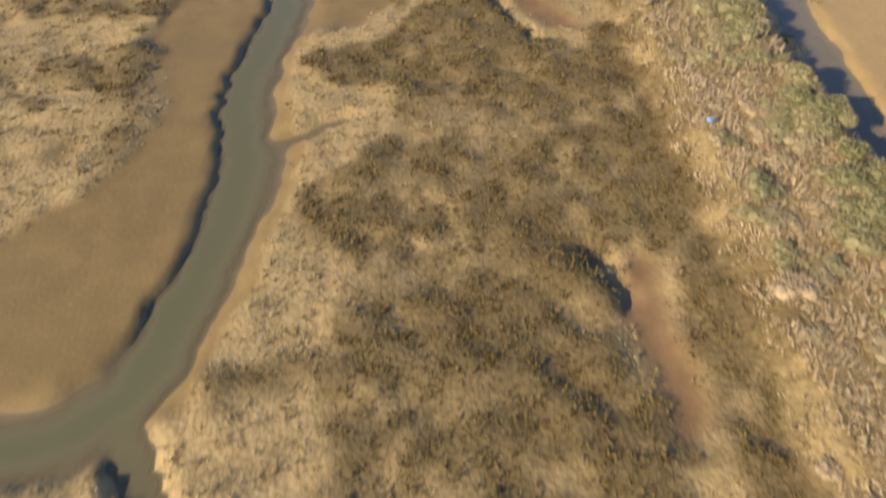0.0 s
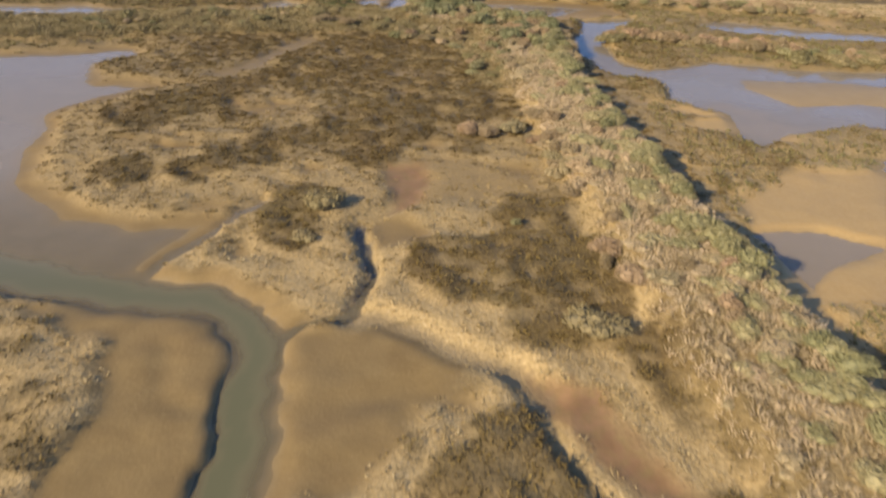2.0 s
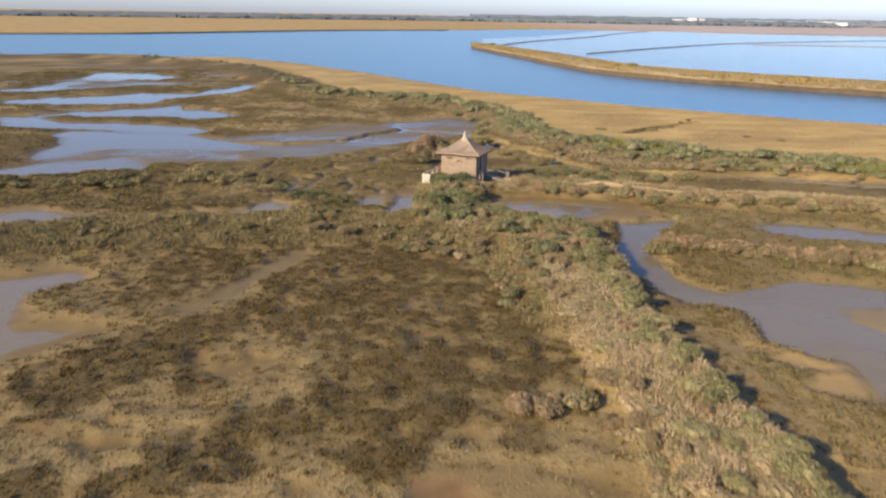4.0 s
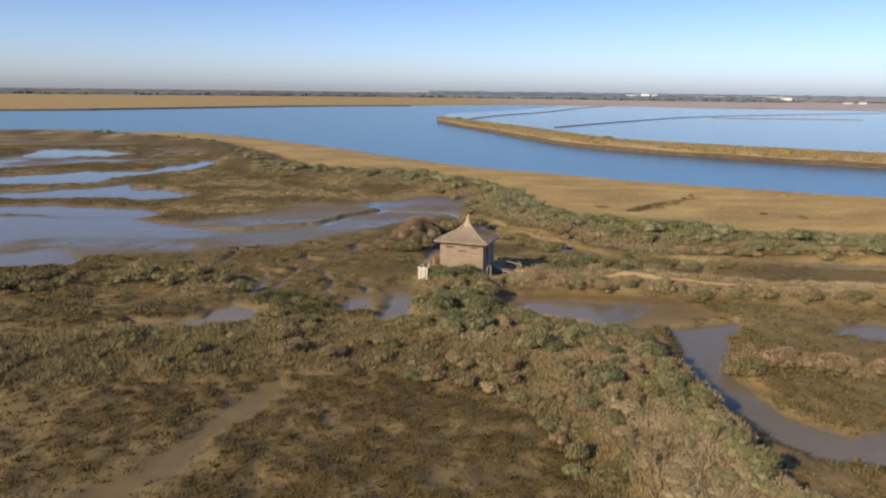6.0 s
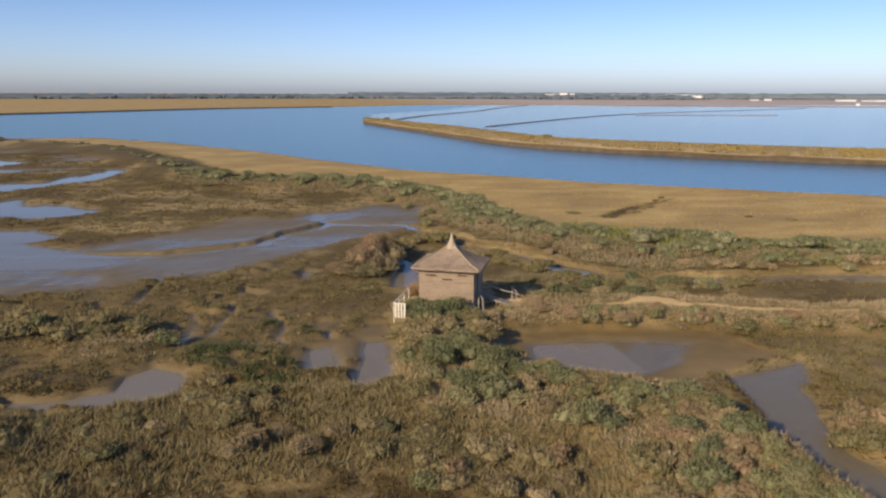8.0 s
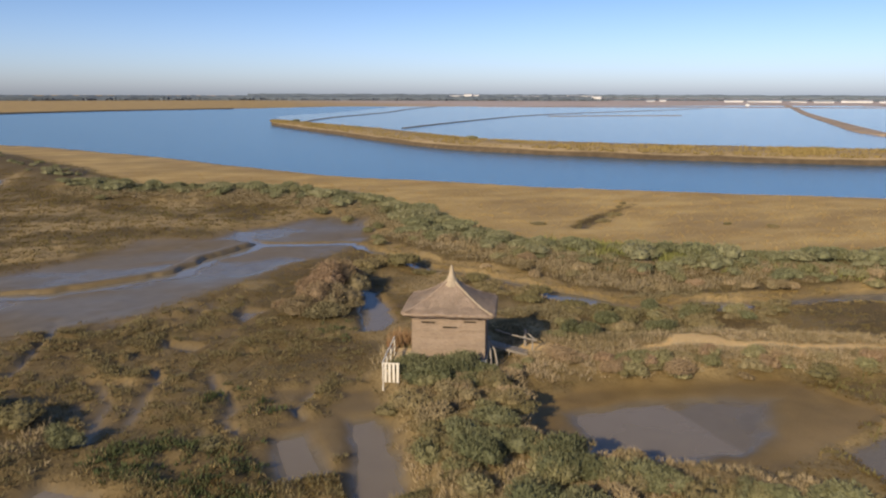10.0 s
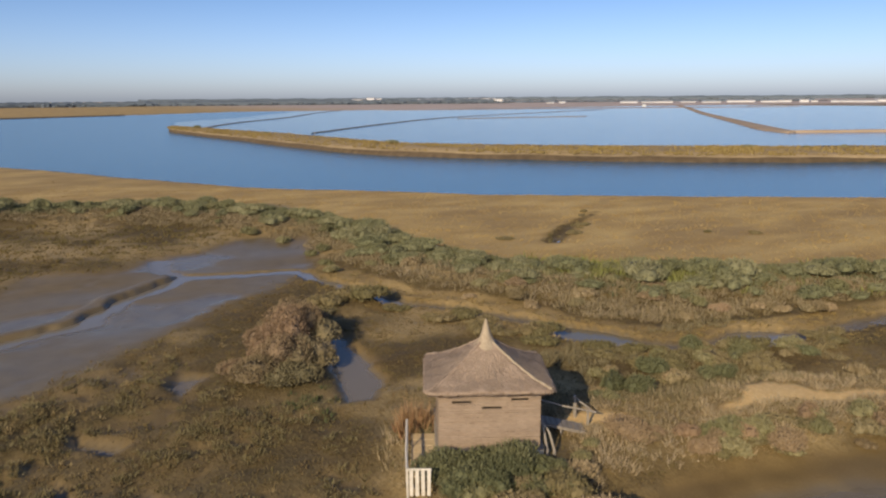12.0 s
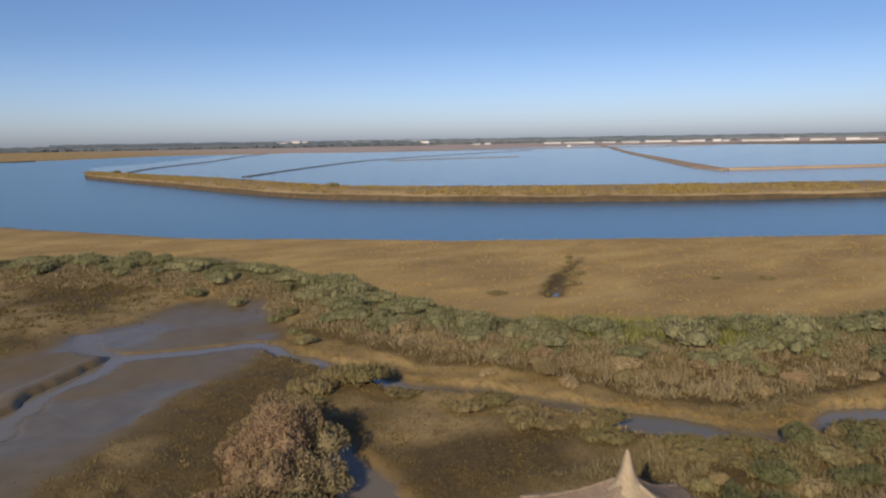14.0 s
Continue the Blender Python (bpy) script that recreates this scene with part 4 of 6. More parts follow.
dike("dike_pale", [(860, 930, 4), (650, 705, 3.6), (479, 528, 3.6), (330, 366, 4), (262, 291, 5), (250, 276, 4), (244, 268, 3.5), (240, 264, 2.0), (238.5, 262.5, 0.05)], 0.4, [PALE_EARTH, PALE_EARTH], "pale sandy dike between two salt pans", 70)
dike("dike_low", [(243, 266, 0.3), (250, 262, 1.8), (300, 240, 1.6), (420, 196, 1.5), (700, 100, 1.5)], 0.6, [PALE_EARTH, PALE_EARTH], "low pale sandy dike between two salt pans", 40)


dike("mudflat_far", [(330, 850, 2), (430, 835, 26), (560, 800, 34), (720, 720, 26), (800, 670, 3)], 0.12, [SALT_EARTH, SALT_EARTH], "pale pinkish salt flat at the far side of the pans", 60)
dike("shore_bank", [(-600, 430, 3), (-380, 497, 3), (-214, 552, 3), (-159, 597, 3), (-51, 727, 3), (56, 800, 2)], 0.8, [DIKE_EARTH, DIKE_GRASS], "dark muddy edge of the far river shore", 80)
dike("mudflat_far_east", [(820, 760, 4), (960, 720, 30), (1150, 620, 40), (1400, 420, 40)], 0.12, [SALT_EARTH, SALT_EARTH], "pale pinkish salt flat at the far side of the pans", 60)


def clump_mesh(name, px, py, pz, rad, tall, blades, width, tone, mat, lean=0.9, seed=1):
    """Many small tufts in one mesh; each blade is a bent triangle pair standing out from its tuft."""
    r = np.random.default_rng(seed)
    n = len(px)
    N = n * blades
    rep = lambda v: np.repeat(np.broadcast_to(np.asarray(v, float), (n,)), blades)
    ang, rr = r.uniform(0, 2 * np.pi, N), np.sqrt(r.uniform(0, 1, N))
    R, T = rep(rad), rep(tall)
    ux, uy = np.cos(ang), np.sin(ang)
    bx, by, bz = rep(px) + ux * rr * R, rep(py) + uy * rr * R, rep(pz) - 0.02
    length = T * r.uniform(0.55, 1.15, N) * (1.1 - 0.45 * rr)
    out = lean * (0.25 + 0.75 * rr) * r.uniform(0.4, 1.2, N) * length
    tx, ty = bx + ux * out + r.normal(0, 0.12, N) * length, by + uy * out + r.normal(0, 0.12, N) * length
    tz = bz + np.sqrt(np.maximum(length ** 2 - out ** 2 * 0.6, (0.3 * length) ** 2))
    fa = r.uniform(0, 2 * np.pi, N)
    w = rep(width) * r.uniform(0.6, 1.4, N)
    vx, vy = np.cos(fa) * w, np.sin(fa) * w
    co = np.empty((N, 3, 3))
    co[:, 0] = np.stack([bx - vx, by - vy, bz], -1)
    co[:, 1] = np.stack([bx + vx, by + vy, bz + 0.25 * w], -1)
    co[:, 2] = np.stack([tx, ty, tz], -1)
    faces = np.arange(N * 3).reshape(-1, 3)
    t = np.repeat(np.clip(rep(tone) + r.normal(0, 0.12, N), 0, 1), 3)
    return mesh_from(name, co.reshape(-1, 3), faces, {"tone": t}, [mat])


def scatter(x0, x1, y0, y1, per_m2, seed):
    r = np.random.default_rng(seed)
    n = int((x1 - x0) * (y1 - y0) * per_m2)
    return r.uniform(x0, x1, n), r.uniform(y0, y1, n), r


def stuff(name, me, label, category):
    return tagged(new(name, me), label, category, kind="stuff")


# woods on the skyline, their blue-grey colour holding some distance haze
def far_wood(name, pts, tall, n, seed, label):
    line = smooth_line(pts, n)
    r = np.random.default_rng(seed)
    px, py = line[:, 0] + r.normal(0, 14, n), line[:, 1] + r.normal(0, 14, n)
    ridge = dike(name, [(*p, 16.0) for p in pts], tall * 0.95, [HAZED_WOOD, HAZED_WOOD], label, n // 2, 0.2, seed)
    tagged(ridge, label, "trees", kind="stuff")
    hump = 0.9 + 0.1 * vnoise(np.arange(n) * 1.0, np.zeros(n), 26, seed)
    me = clump_mesh(name, px, py, np.full(n, 0.3), 9.0, tall * hump * r.uniform(0.55, 0.75, n), 24, 6.0, r.uniform(0.2, 0.8, n), HAZED_WOOD, 0.15, seed)
    return stuff(name, me, label, "trees")


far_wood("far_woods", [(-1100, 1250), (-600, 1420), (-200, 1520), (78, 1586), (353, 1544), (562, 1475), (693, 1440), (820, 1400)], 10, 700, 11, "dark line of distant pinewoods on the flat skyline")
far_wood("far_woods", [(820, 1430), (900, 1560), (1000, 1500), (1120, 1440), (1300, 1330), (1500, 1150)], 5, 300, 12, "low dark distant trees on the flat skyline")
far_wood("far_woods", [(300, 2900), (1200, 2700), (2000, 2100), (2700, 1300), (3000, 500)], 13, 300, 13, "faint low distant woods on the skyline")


def warehouse(length, deep, tall, x, y, turn):
    """A long white shed with a low pitched roof."""
    ob = new("warehouse")
    bm = bmesh.new()
    box(bm, (length, deep, tall), (0, 0, tall / 2), bevel=0.1)
    part("wall", bm, WHITE_WALL, ob)
    bm = bmesh.new()
    lo, hi = tall, tall + 0.1 * deep
    v = [bm.verts.new(p) for p in ((-length / 2 - 1, -deep / 2 - 1, lo), (length / 2 + 1, -deep / 2 - 1, lo), (length / 2 + 1, deep / 2 + 1, lo), (-length / 2 - 1, deep / 2 + 1, lo),
                                   (-length / 2 - 1, 0, hi), (length / 2 + 1, 0, hi))]
    for f in ((0, 1, 5, 4), (2, 3, 4, 5), (0, 4, 3), (1, 2, 5), (3, 2, 1, 0)):
        bm.faces.new([v[k] for k in f])
    part("roof", bm, ROOF_SHEET, ob)
    ob.matrix_basis = pose(x, y, 0.6, 0, 0, turn)
    return tagged(ob, "distant long low white building on the far shore", "building", "white buildings on the skyline")


for k, (x, y, length, tall) in enumerate(((562, 1640, 26, 6), (600, 1625, 40, 8), (640, 1600, 22, 12), (770, 1540, 60, 7), (830, 1500, 74, 9), (868, 1475, 30, 7), (1130, 1300, 70, 6), (1190, 1250, 90, 6),
                                          (1260, 1180, 110, 7), (1330, 1110, 60, 8), (1365, 1060, 40, 9), (1390, 1010, 46, 7), (1420, 960, 80, 9), (1450, 890, 60, 8), (1475, 830, 70, 9), (1500, 760, 60, 7),
                                          (1000, 1420, 40, 6))):
    near = 1.02 if k < 6 else 0.9
    for part_k in (-1, 1):
        warehouse(length * ((0.8 if k < 6 else 0.3) + 0.08 * ((k * 5 + part_k) % 3)), 12, tall * (1.0 if k < 6 else 0.4) * (1 + 0.25 * part_k * math.sin(k * 1.7)), part_k * 0.36 * length - 9 + (x + 9) * near, 88 + (y - 88) * near, -math.degrees(math.atan2(x + 9, y - 88)) + (k * 37 % 23) - 11)


def pump_house():
    ob = new("pump_house")
    bm = bmesh.new()
    box(bm, (4.6, 4, 2.8), (0, 0, 1.4), bevel=0.05)
    part("wall", bm, WHITE_WALL, ob)
    bm = bmesh.new()
    bmesh.ops.create_cone(bm, cap_ends=True, segments=4, radius1=3.6, radius2=0.4, depth=1.0, matrix=pose(0, 0, 3.3, 0, 0, 45))
    part("roof", bm, ROOF_SHEET, ob)
    ob.matrix_basis = pose(678, 806, 0.2, 0, 0, -38)
    tagged(ob, "small white pump house among the salt pans", "house")


pump_house()


# ---- the hide ----
HUT = pose(4.387, 100.534, 0.0, 0, 0, math.degrees(-0.466))
W, D = 1.87, 1.684            # half width and half depth of the walls
FLOOR, TOP = 1.18, 3.40       # floor and wall plate
SLITS = [(-1.37, -0.68, 2.92, 3.01), (-0.26, 0.44, 2.69, 2.78), (0.80, 1.42, 2.96, 3.05)]


def cut_rect(x0, x1, z0, z1, holes):
    """Rectangles that cover a wall but for its holes."""
    xs = sorted({x0, x1, *(h[0] for h in holes), *(h[1] for h in holes)})
    zs = sorted({z0, z1, *(h[2] for h in holes), *(h[3] for h in holes)})
    for a, b in zip(xs, xs[1:]):
        for c, d in zip(zs, zs[1:]):
            if not any(h[0] <= a and b <= h[1] and h[2] <= c and d <= h[3] for h in holes):
                yield a, b, c, d


def reed_wall(hut, half, off, turn, holes, seed):
    """One wall: a boarded core with its openings, three courses of reed and the battens that hold them."""
    rnd = random.Random(seed)
    m = pose(0, 0, 0, 0, 0, turn) @ pose(0, -off, 0)
    bm = bmesh.new()
    for a, b, c, d in cut_rect(-half + 0.02, half - 0.02, FLOOR, TOP, holes):
        box(bm, (b - a, 0.06, d - c), ((a + b) / 2, 0.05, (c + d) / 2))
    core = part("wall", bm, DARK_WOOD, hut, "dark boarded inner wall")
    bm = bmesh.new()
    z = FLOOR - 0.04
    while z < TOP:
        t = rnd.uniform(0.06, 0.10)
        spans = [(-half - 0.02, half + 0.02)]
        for h in holes:
            if h[2] < z + t / 2 < h[3]:
                spans = [s for a, b in spans for s in ((a, min(b, h[0])), (max(a, h[1]), b)) if s[1] - s[0] > 0.02]
        for a, b in spans:
            out, n = -0.012 - rnd.uniform(0, 0.016), max(2, int((b - a) / 0.25))
            rows = []
            for i in range(n + 1):
                x, sag = a + (b - a) * i / n, rnd.uniform(-0.007, 0.007)
                rows.append([bm.verts.new(p) for p in ((x, 0.012, z + sag), (x, out + rnd.uniform(-0.004, 0.004), z + 0.45 * t + sag), (x, 0.012, z + t * 1.06 + sag))])
            for p, q in zip(rows, rows[1:]):
                bm.faces.new((p[0], q[0], q[1], p[1]))
                bm.faces.new((p[1], q[1], q[2], p[2]))
        z += t
    part("reed_cladding", bm, REED_WALL, hut, "pale pinkish-brown reed cladding in level courses").matrix_basis = m
    core.matrix_basis = m
    for z in (1.5, 2.22, 2.56):
        gaps = [h for h in holes if h[2] - 0.05 < z < h[3] + 0.05]
        edges = [-half] + [e for h in gaps for e in (h[0], h[1])] + [half]
        for a, b in zip(edges[::2], edges[1::2]):
            bm = bmesh.new()
            box(bm, (b - a, 0.014, 0.022), ((a + b) / 2, -0.056, z + 0.004 * math.sin(7 * z)), (0, rnd.uniform(-0.4, 0.4), 0), 0.006)
            part("batten", bm, REED_WALL, hut).matrix_basis = m
    for h in holes:
        bm = bmesh.new()
        box(bm, (h[1] - h[0] + 0.08, 0.07, 0.02), ((h[0] + h[1]) / 2, -0.01, h[2] - 0.012), bevel=0.004)
        for s in (h[0] - 0.03, h[1] + 0.03):
            box(bm, (0.03, 0.05, h[3] - h[2]), (s, -0.02, (h[2] + h[3]) / 2), bevel=0.005)
        part("window_slit_frame", bm, REED_WALL, hut, "narrow viewing slit frame").matrix_basis = m


def roof_point(ang, r, a=2.42, b=2.13):
    """Place on the thatch: ang round the middle, r from 0 at the top to 1 at the eave."""
    c, s = math.cos(ang), math.sin(ang)
    k = 1 / (abs(c / a) ** 16 + abs(s / b) ** 16) ** (1 / 16)
    z = 3.53 + 1.42 * (1 - r) ** 1.5 - 0.05 * smooth(0.9, 1.0, r)
    return Vector((c * k * r, s * k * r, z))


def thatched_roof(hut):
    seg, rings = 168, 34
    bm = bmesh.new()
    grid = []
    for j in range(rings + 1):
        r = 0.045 + (1 - 0.045) * j / rings
        ring = []
        for i in range(seg):
            ang = 2 * math.pi * i / seg + 0.004
            p = roof_point(ang, r)
            course = (r * 6.0) % 1.0
            n1 = noise.noise(Vector((p.x * 2.2, p.y * 2.2, 3))) * 0.05 + noise.noise(Vector((ang * 26, r * 2.5, 1))) * 0.028
            lift = 0.018 * course + n1 * min(1, r * 2)
            ragged = 0.05 * noise.noise(Vector((ang * 30, 8, 2))) if j == rings else 0
            ring.append(bm.verts.new(p * 1.0 + Vector((p.x * ragged / 2.4, p.y * ragged / 2.4, lift - abs(ragged)))))
        grid.append(ring)
    for j in range(rings):
        for i in range(seg):
            bm.faces.new((grid[j][i], grid[j + 1][i], grid[j + 1][(i + 1) % seg], grid[j][(i + 1) % seg]))
    low = [bm.verts.new(v.co + Vector((-v.co.x * 0.05, -v.co.y * 0.05, -0.16 + 0.03 * noise.noise(v.co * 5)))) for v in grid[-1]]
    inn = [bm.verts.new(Vector((v.co.x * 0.72, v.co.y * 0.72, 3.62))) for v in grid[-1]]
    for i in range(seg):
        k = (i + 1) % seg
        bm.faces.new((grid[-1][i], low[i], low[k], grid[-1][k]))
        bm.faces.new((low[i], inn[i], inn[k], low[k]))
    bm.faces.new(inn[::-1])
    for f in bm.faces:
        f.smooth = True
    roof = part("roof", bm, THATCH, hut, "grey-brown thatched hipped roof with swept ridges")
    for q in range(4):
        corner = math.atan2(2.13, 2.42)
        ang = (corner, math.pi - corner, math.pi + corner, -corner)[q]
        bm = bmesh.new()
        pts = []
        for r in np.linspace(0.1, 0.97, 14):
            p = roof_point(ang, r)
            pts.append(p + Vector((0, 0, 0.035 + 0.012 * math.sin(r * 40))))
        limb(bm, [p - Vector((0, 0, 0.025)) for p in pts], 0.05, 0.05, 7, 0.2, q)
        part("hip_roll", bm, THATCH_PALE if q == 3 else THATCH, roof, "straw hip roll")
    bm = bmesh.new()
    prof = ((0.52, 4.53), (0.40, 4.66), (0.27, 4.85), (0.17, 5.08), (0.105, 5.34), (0.07, 5.5), (0.025, 5.6))
    rings = [[bm.verts.new((math.cos(t) * r * (1 + 0.1 * math.sin(5 * t + z * 20)), math.sin(t) * r * (1 + 0.1 * math.sin(5 * t + z * 20)), z)) for t in np.linspace(0, 2 * math.pi, 12, False)]
             for r, z in prof]
    for a, b in zip(rings, rings[1:]):
        for s in range(12):
            bm.faces.new((a[s], a[(s + 1) % 12], b[(s + 1) % 12], b[s]))
    bm.faces.new(rings[-1])
    for f in bm.faces:
        f.smooth = True
    part("finial", bm, THATCH_PALE, roof, "pale bound straw finial")
    rnd = random.Random(4)
    bm = bmesh.new()
    for k in range(900):
        ang = rnd.uniform(0, 2 * math.pi)
        p = roof_point(ang, rnd.uniform(0.965, 1.0)) + Vector((0, 0, 0.02))
        out = Vector((math.cos(ang), math.sin(ang), 0))
        side = Vector((-out.y, out.x, 0)) * 0.012
        tip = p + out * rnd.uniform(0.0, 0.07) + side * rnd.uniform(-3, 3) + Vector((0, 0, -rnd.uniform(0.12, 0.2)))
        bm.faces.new([bm.verts.new(v) for v in (p - side, p + side, tip)])
    part("eave_fringe", bm, THATCH, roof, "ragged straw fringe under the eave")
    rnd = random.Random(5)
    bm = bmesh.new()
    for k in range(2600):
        ang, r = rnd.uniform(0, 2 * math.pi), 0.12 + 0.84 * math.sqrt(rnd.random())
        p, q = roof_point(ang, r), roof_point(ang + rnd.uniform(-0.02, 0.02), min(1, r + rnd.uniform(0.06, 0.14)))
        side = Vector((-math.sin(ang), math.cos(ang), 0)) * rnd.uniform(0.008, 0.016)
        up = Vector((0, 0, rnd.uniform(0.03, 0.055)))
        bm.faces.new([bm.verts.new(v) for v in (p - side + up * 0.7, p + side + up * 0.7, q + up)])
    part("straw_strands", bm, THATCH_STRAW, roof, "loose paler straws on the thatch")


def hide():
    hut = new("bird_hide")
    for half, off, turn, holes, seed in ((W, D, 0, SLITS, 1), (D, W, 90, [(-0.5, 0.35, FLOOR, 3.12)], 2), (W, D, 180, SLITS, 3), (D, W, 270, [(-1.0, -0.3, 2.8, 2.9), (0.3, 1.0, 2.8, 2.9)], 4)):
        reed_wall(hut, half, off, turn, holes, seed)
    thatched_roof(hut)
    bm = bmesh.new()
    for k in range(14):
        y = -1.82 + k * 0.27
        box(bm, (2 * W + 0.3, 0.255, 0.05), (0.01 * ((k * 7) % 3), y + 0.05, FLOOR - 0.045), bevel=0.006)
    part("floor_deck", bm, OLD_WOOD, hut, "weathered plank floor deck")
    for x0, x1 in ((-2.02, 0.55), (0.58, 2.0)):
        bm = bmesh.new()
        box(bm, (x1 - x0, 0.05, 0.2), ((x0 + x1) / 2, -1.86, FLOOR - 0.16), bevel=0.008)
        part("skirting_board", bm, WHITE_WOOD, hut, "bleached white skirting board")
    for x in (-1.8, 0.0, 1.85):
        for y in (-1.66, 0.1, 1.6):
            bm = bmesh.new()
            limb(bm, [(x, y, 0.1), (x + 0.01, y, 0.6), (x, y, FLOOR - 0.05)], 0.085, 0.075, 9, 0.06, int(x * 7 + y))
            part("stilt", bm, OLD_WOOD, hut)
    bm = bmesh.new()
    box(bm, (0.06, 0.82, 1.9), (W + 0.03, 0.08, FLOOR + 0.96), (0, 0, 4), 0.01)
    part("door", bm, OLD_WOOD, hut, "weathered plank door")
    hut.matrix_basis = HUT
    tagged(hut, "reed-clad bird hide with thatched hipped roof on a low mound", "bird hide")


hide()


def hut_z(x, y):
    return float(plan(np.array([x]), np.array([y]))["h"][0])


def place(x, y):
    """A place given in the hide's own directions, with the ground's height there."""
    p = HUT @ Vector((x, y, 0))
    return p.x, p.y, hut_z(p.x, p.y)


def picket_fence():
    """White handrail along the landing with a short panel of boards at its end."""
    ob = new("picket_fence")
    base = 0.35
    for x, y in ((-3.0, -3.85), (-3.04, -2.6), (-3.06, -1.3), (-3.08, -0.02)):
        bm = bmesh.new()
        limb(bm, [(x, y, base - 0.3), (x + 0.01, y, 1.0), (x, y, 1.5)], 0.05, 0.045, 8, 0.06, int(9 * y))
        part("post", bm, WHITE_WOOD, ob)
    for z in (1.5, 1.05):
        bm = bmesh.new()
        limb(bm, [(-3.0, -3.9, z), (-3.05, -2.6, z + 0.015), (-3.06, -1.3, z - 0.01), (-3.08, 0.05, z)], 0.05 if z > 1.2 else 0.03, 0.05 if z > 1.2 else 0.03, 8, 0.05, int(z * 9))
        part("rail", bm, WHITE_WOOD, ob)
    for k in range(4):
        bm = bmesh.new()
        box(bm, (0.13, 0.028, 0.95), (-2.86 + 0.2 * k, -3.9, 0.99), (0, 2 * math.sin(3 * k), 0), 0.01)
        part("board", bm, WHITE_WOOD, ob)
    bm = bmesh.new()
    box(bm, (0.86, 0.06, 0.07), (-2.6, -3.86, 1.49), (0, 1, 0), 0.012)
    part("rail", bm, WHITE_WOOD, ob)
    ob.matrix_basis = HUT
    tagged(ob, "whitewashed wooden handrail with a short picket panel", "fence")


def landing():
    """Sandy landing beside the hide, held by boards."""
    ob = new("landing")
    for k in range(13):
        bm = bmesh.new()
        box(bm, (0.95, 0.257, 0.05), (-2.45 + 0.012 * (k % 3), -3.05 + 0.26 * k, 0.83 + 0.006 * (k % 2)), (0, 0, 0.4 * math.sin(2 * k)), 0.008)
        part("plank", bm, SAND_BOARD, ob)
    for y in (-3.0, -1.4, 0.0):
        for x in (-2.85, -2.05):
            bm = bmesh.new()
            limb(bm, [(x, y, 0.0), (x, y, 0.82)], 0.06, 0.055, 8, 0.05, int(y * 5))
            part("support", bm, OLD_WOOD, ob)
    ob.matrix_basis = HUT
    tagged(ob, "narrow sandy plank landing beside the reed hide", "landing")


def entrance_rail():
    """Grey handrail of the way up to the door."""
    ob = new("handrail")
    for x, y, z0, z1, r in ((3.95, 2.02, 0.2, 1.55, 0.085), (4.35, 1.3, 0.1, 1.2, 0.06)):
        bm = bmesh.new()
        limb(bm, [(x, y, z0), (x + 0.01, y, 0.8), (x, y + 0.01, z1)], r, r * 0.9, 8, 0.06, int(x * 10))
        part("post", bm, OLD_WOOD, ob)
    for pts in ([(2.3, 1.4, 1.68), (3.3, 1.1, 1.5), (4.6, 0.95, 1.28)], [(3.95, 2.1, 1.42), (4.3, 1.6, 1.3), (4.5, 1.1, 1.22)]):
        bm = bmesh.new()
        limb(bm, pts, 0.045, 0.04, 8, 0.06, 3)
        part("rail", bm, OLD_WOOD, ob)
    ob.matrix_basis = HUT
    tagged(ob, "grey weathered pole handrail beside the hide's entrance", "handrail")


def entrance_ramp():
    ob = new("ramp")
    for k in range(9):
        bm = bmesh.new()
        x = 2.15 + 0.23 * k
        box(bm, (0.215, 0.8, 0.05), (x, 0.85 + 0.01 * (k % 2), FLOOR - 0.08 - 0.055 * k), (0, 13, 0), 0.008)
        part("plank", bm, OLD_WOOD, ob)
    for y in (0.5, 1.2):
        bm = bmesh.new()
        limb(bm, [(2.0, y, FLOOR - 0.1), (4.15, y, 0.55)], 0.05, 0.05, 8, 0.04, 2)
        part("bearer", bm, OLD_WOOD, ob)
        bm = bmesh.new()
        limb(bm, [(3.1, y, 0.1), (3.1, y, 0.9)], 0.05, 0.05, 8, 0.04, 4)
        part("support", bm, OLD_WOOD, ob)
    ob.matrix_basis = HUT
    tagged(ob, "weathered plank ramp up to the hide", "ramp")


def leaning_poles():
    for k, pts in enumerate(([(2.12, -1.9, 0.2), (2.2, -1.5, 0.9), (2.12, -1.1, 1.5), (1.98, -0.9, 1.95)], [(2.42, -1.8, 0.2), (2.5, -1.35, 0.8), (2.36, -0.95, 1.35), (2.05, -0.8, 1.8)])):
        bm = bmesh.new()
        limb(bm, pts, 0.07, 0.04, 8, 0.08, k)
        ob = part("leaning_pole", bm, OLD_WOOD, None)
        ob.matrix_basis = HUT
        tagged(ob, "bent grey pole leaning against the reed hide", "pole", "poles leaning on the hide")


def step_box():
    ob = new("wooden_step")
    for k in range(3):
        bm = bmesh.new()
        box(bm, (0.62, 0.16, 0.045), (2.55, -2.5 + 0.175 * k, 0.72), (0, 2, 3), 0.008)
        part("plank", bm, SAND_BOARD, ob)
    for x in (2.3, 2.8):
        bm = bmesh.new()
        box(bm, (0.06, 0.5, 0.55), (x, -2.33, 0.43), (0, 0, 3), 0.008)
        part("side_board", bm, OLD_WOOD, ob)
    ob.matrix_basis = HUT
    tagged(ob, "low pale plank step in the grass by the hide", "step")


SAND_BOARD = plain_material("sandy_boards", (0.56, 0.41, 0.22), (0.68, 0.52, 0.31), 6, 0.9)
picket_fence()
landing()
entrance_rail()
entrance_ramp()
leaning_poles()
step_box()


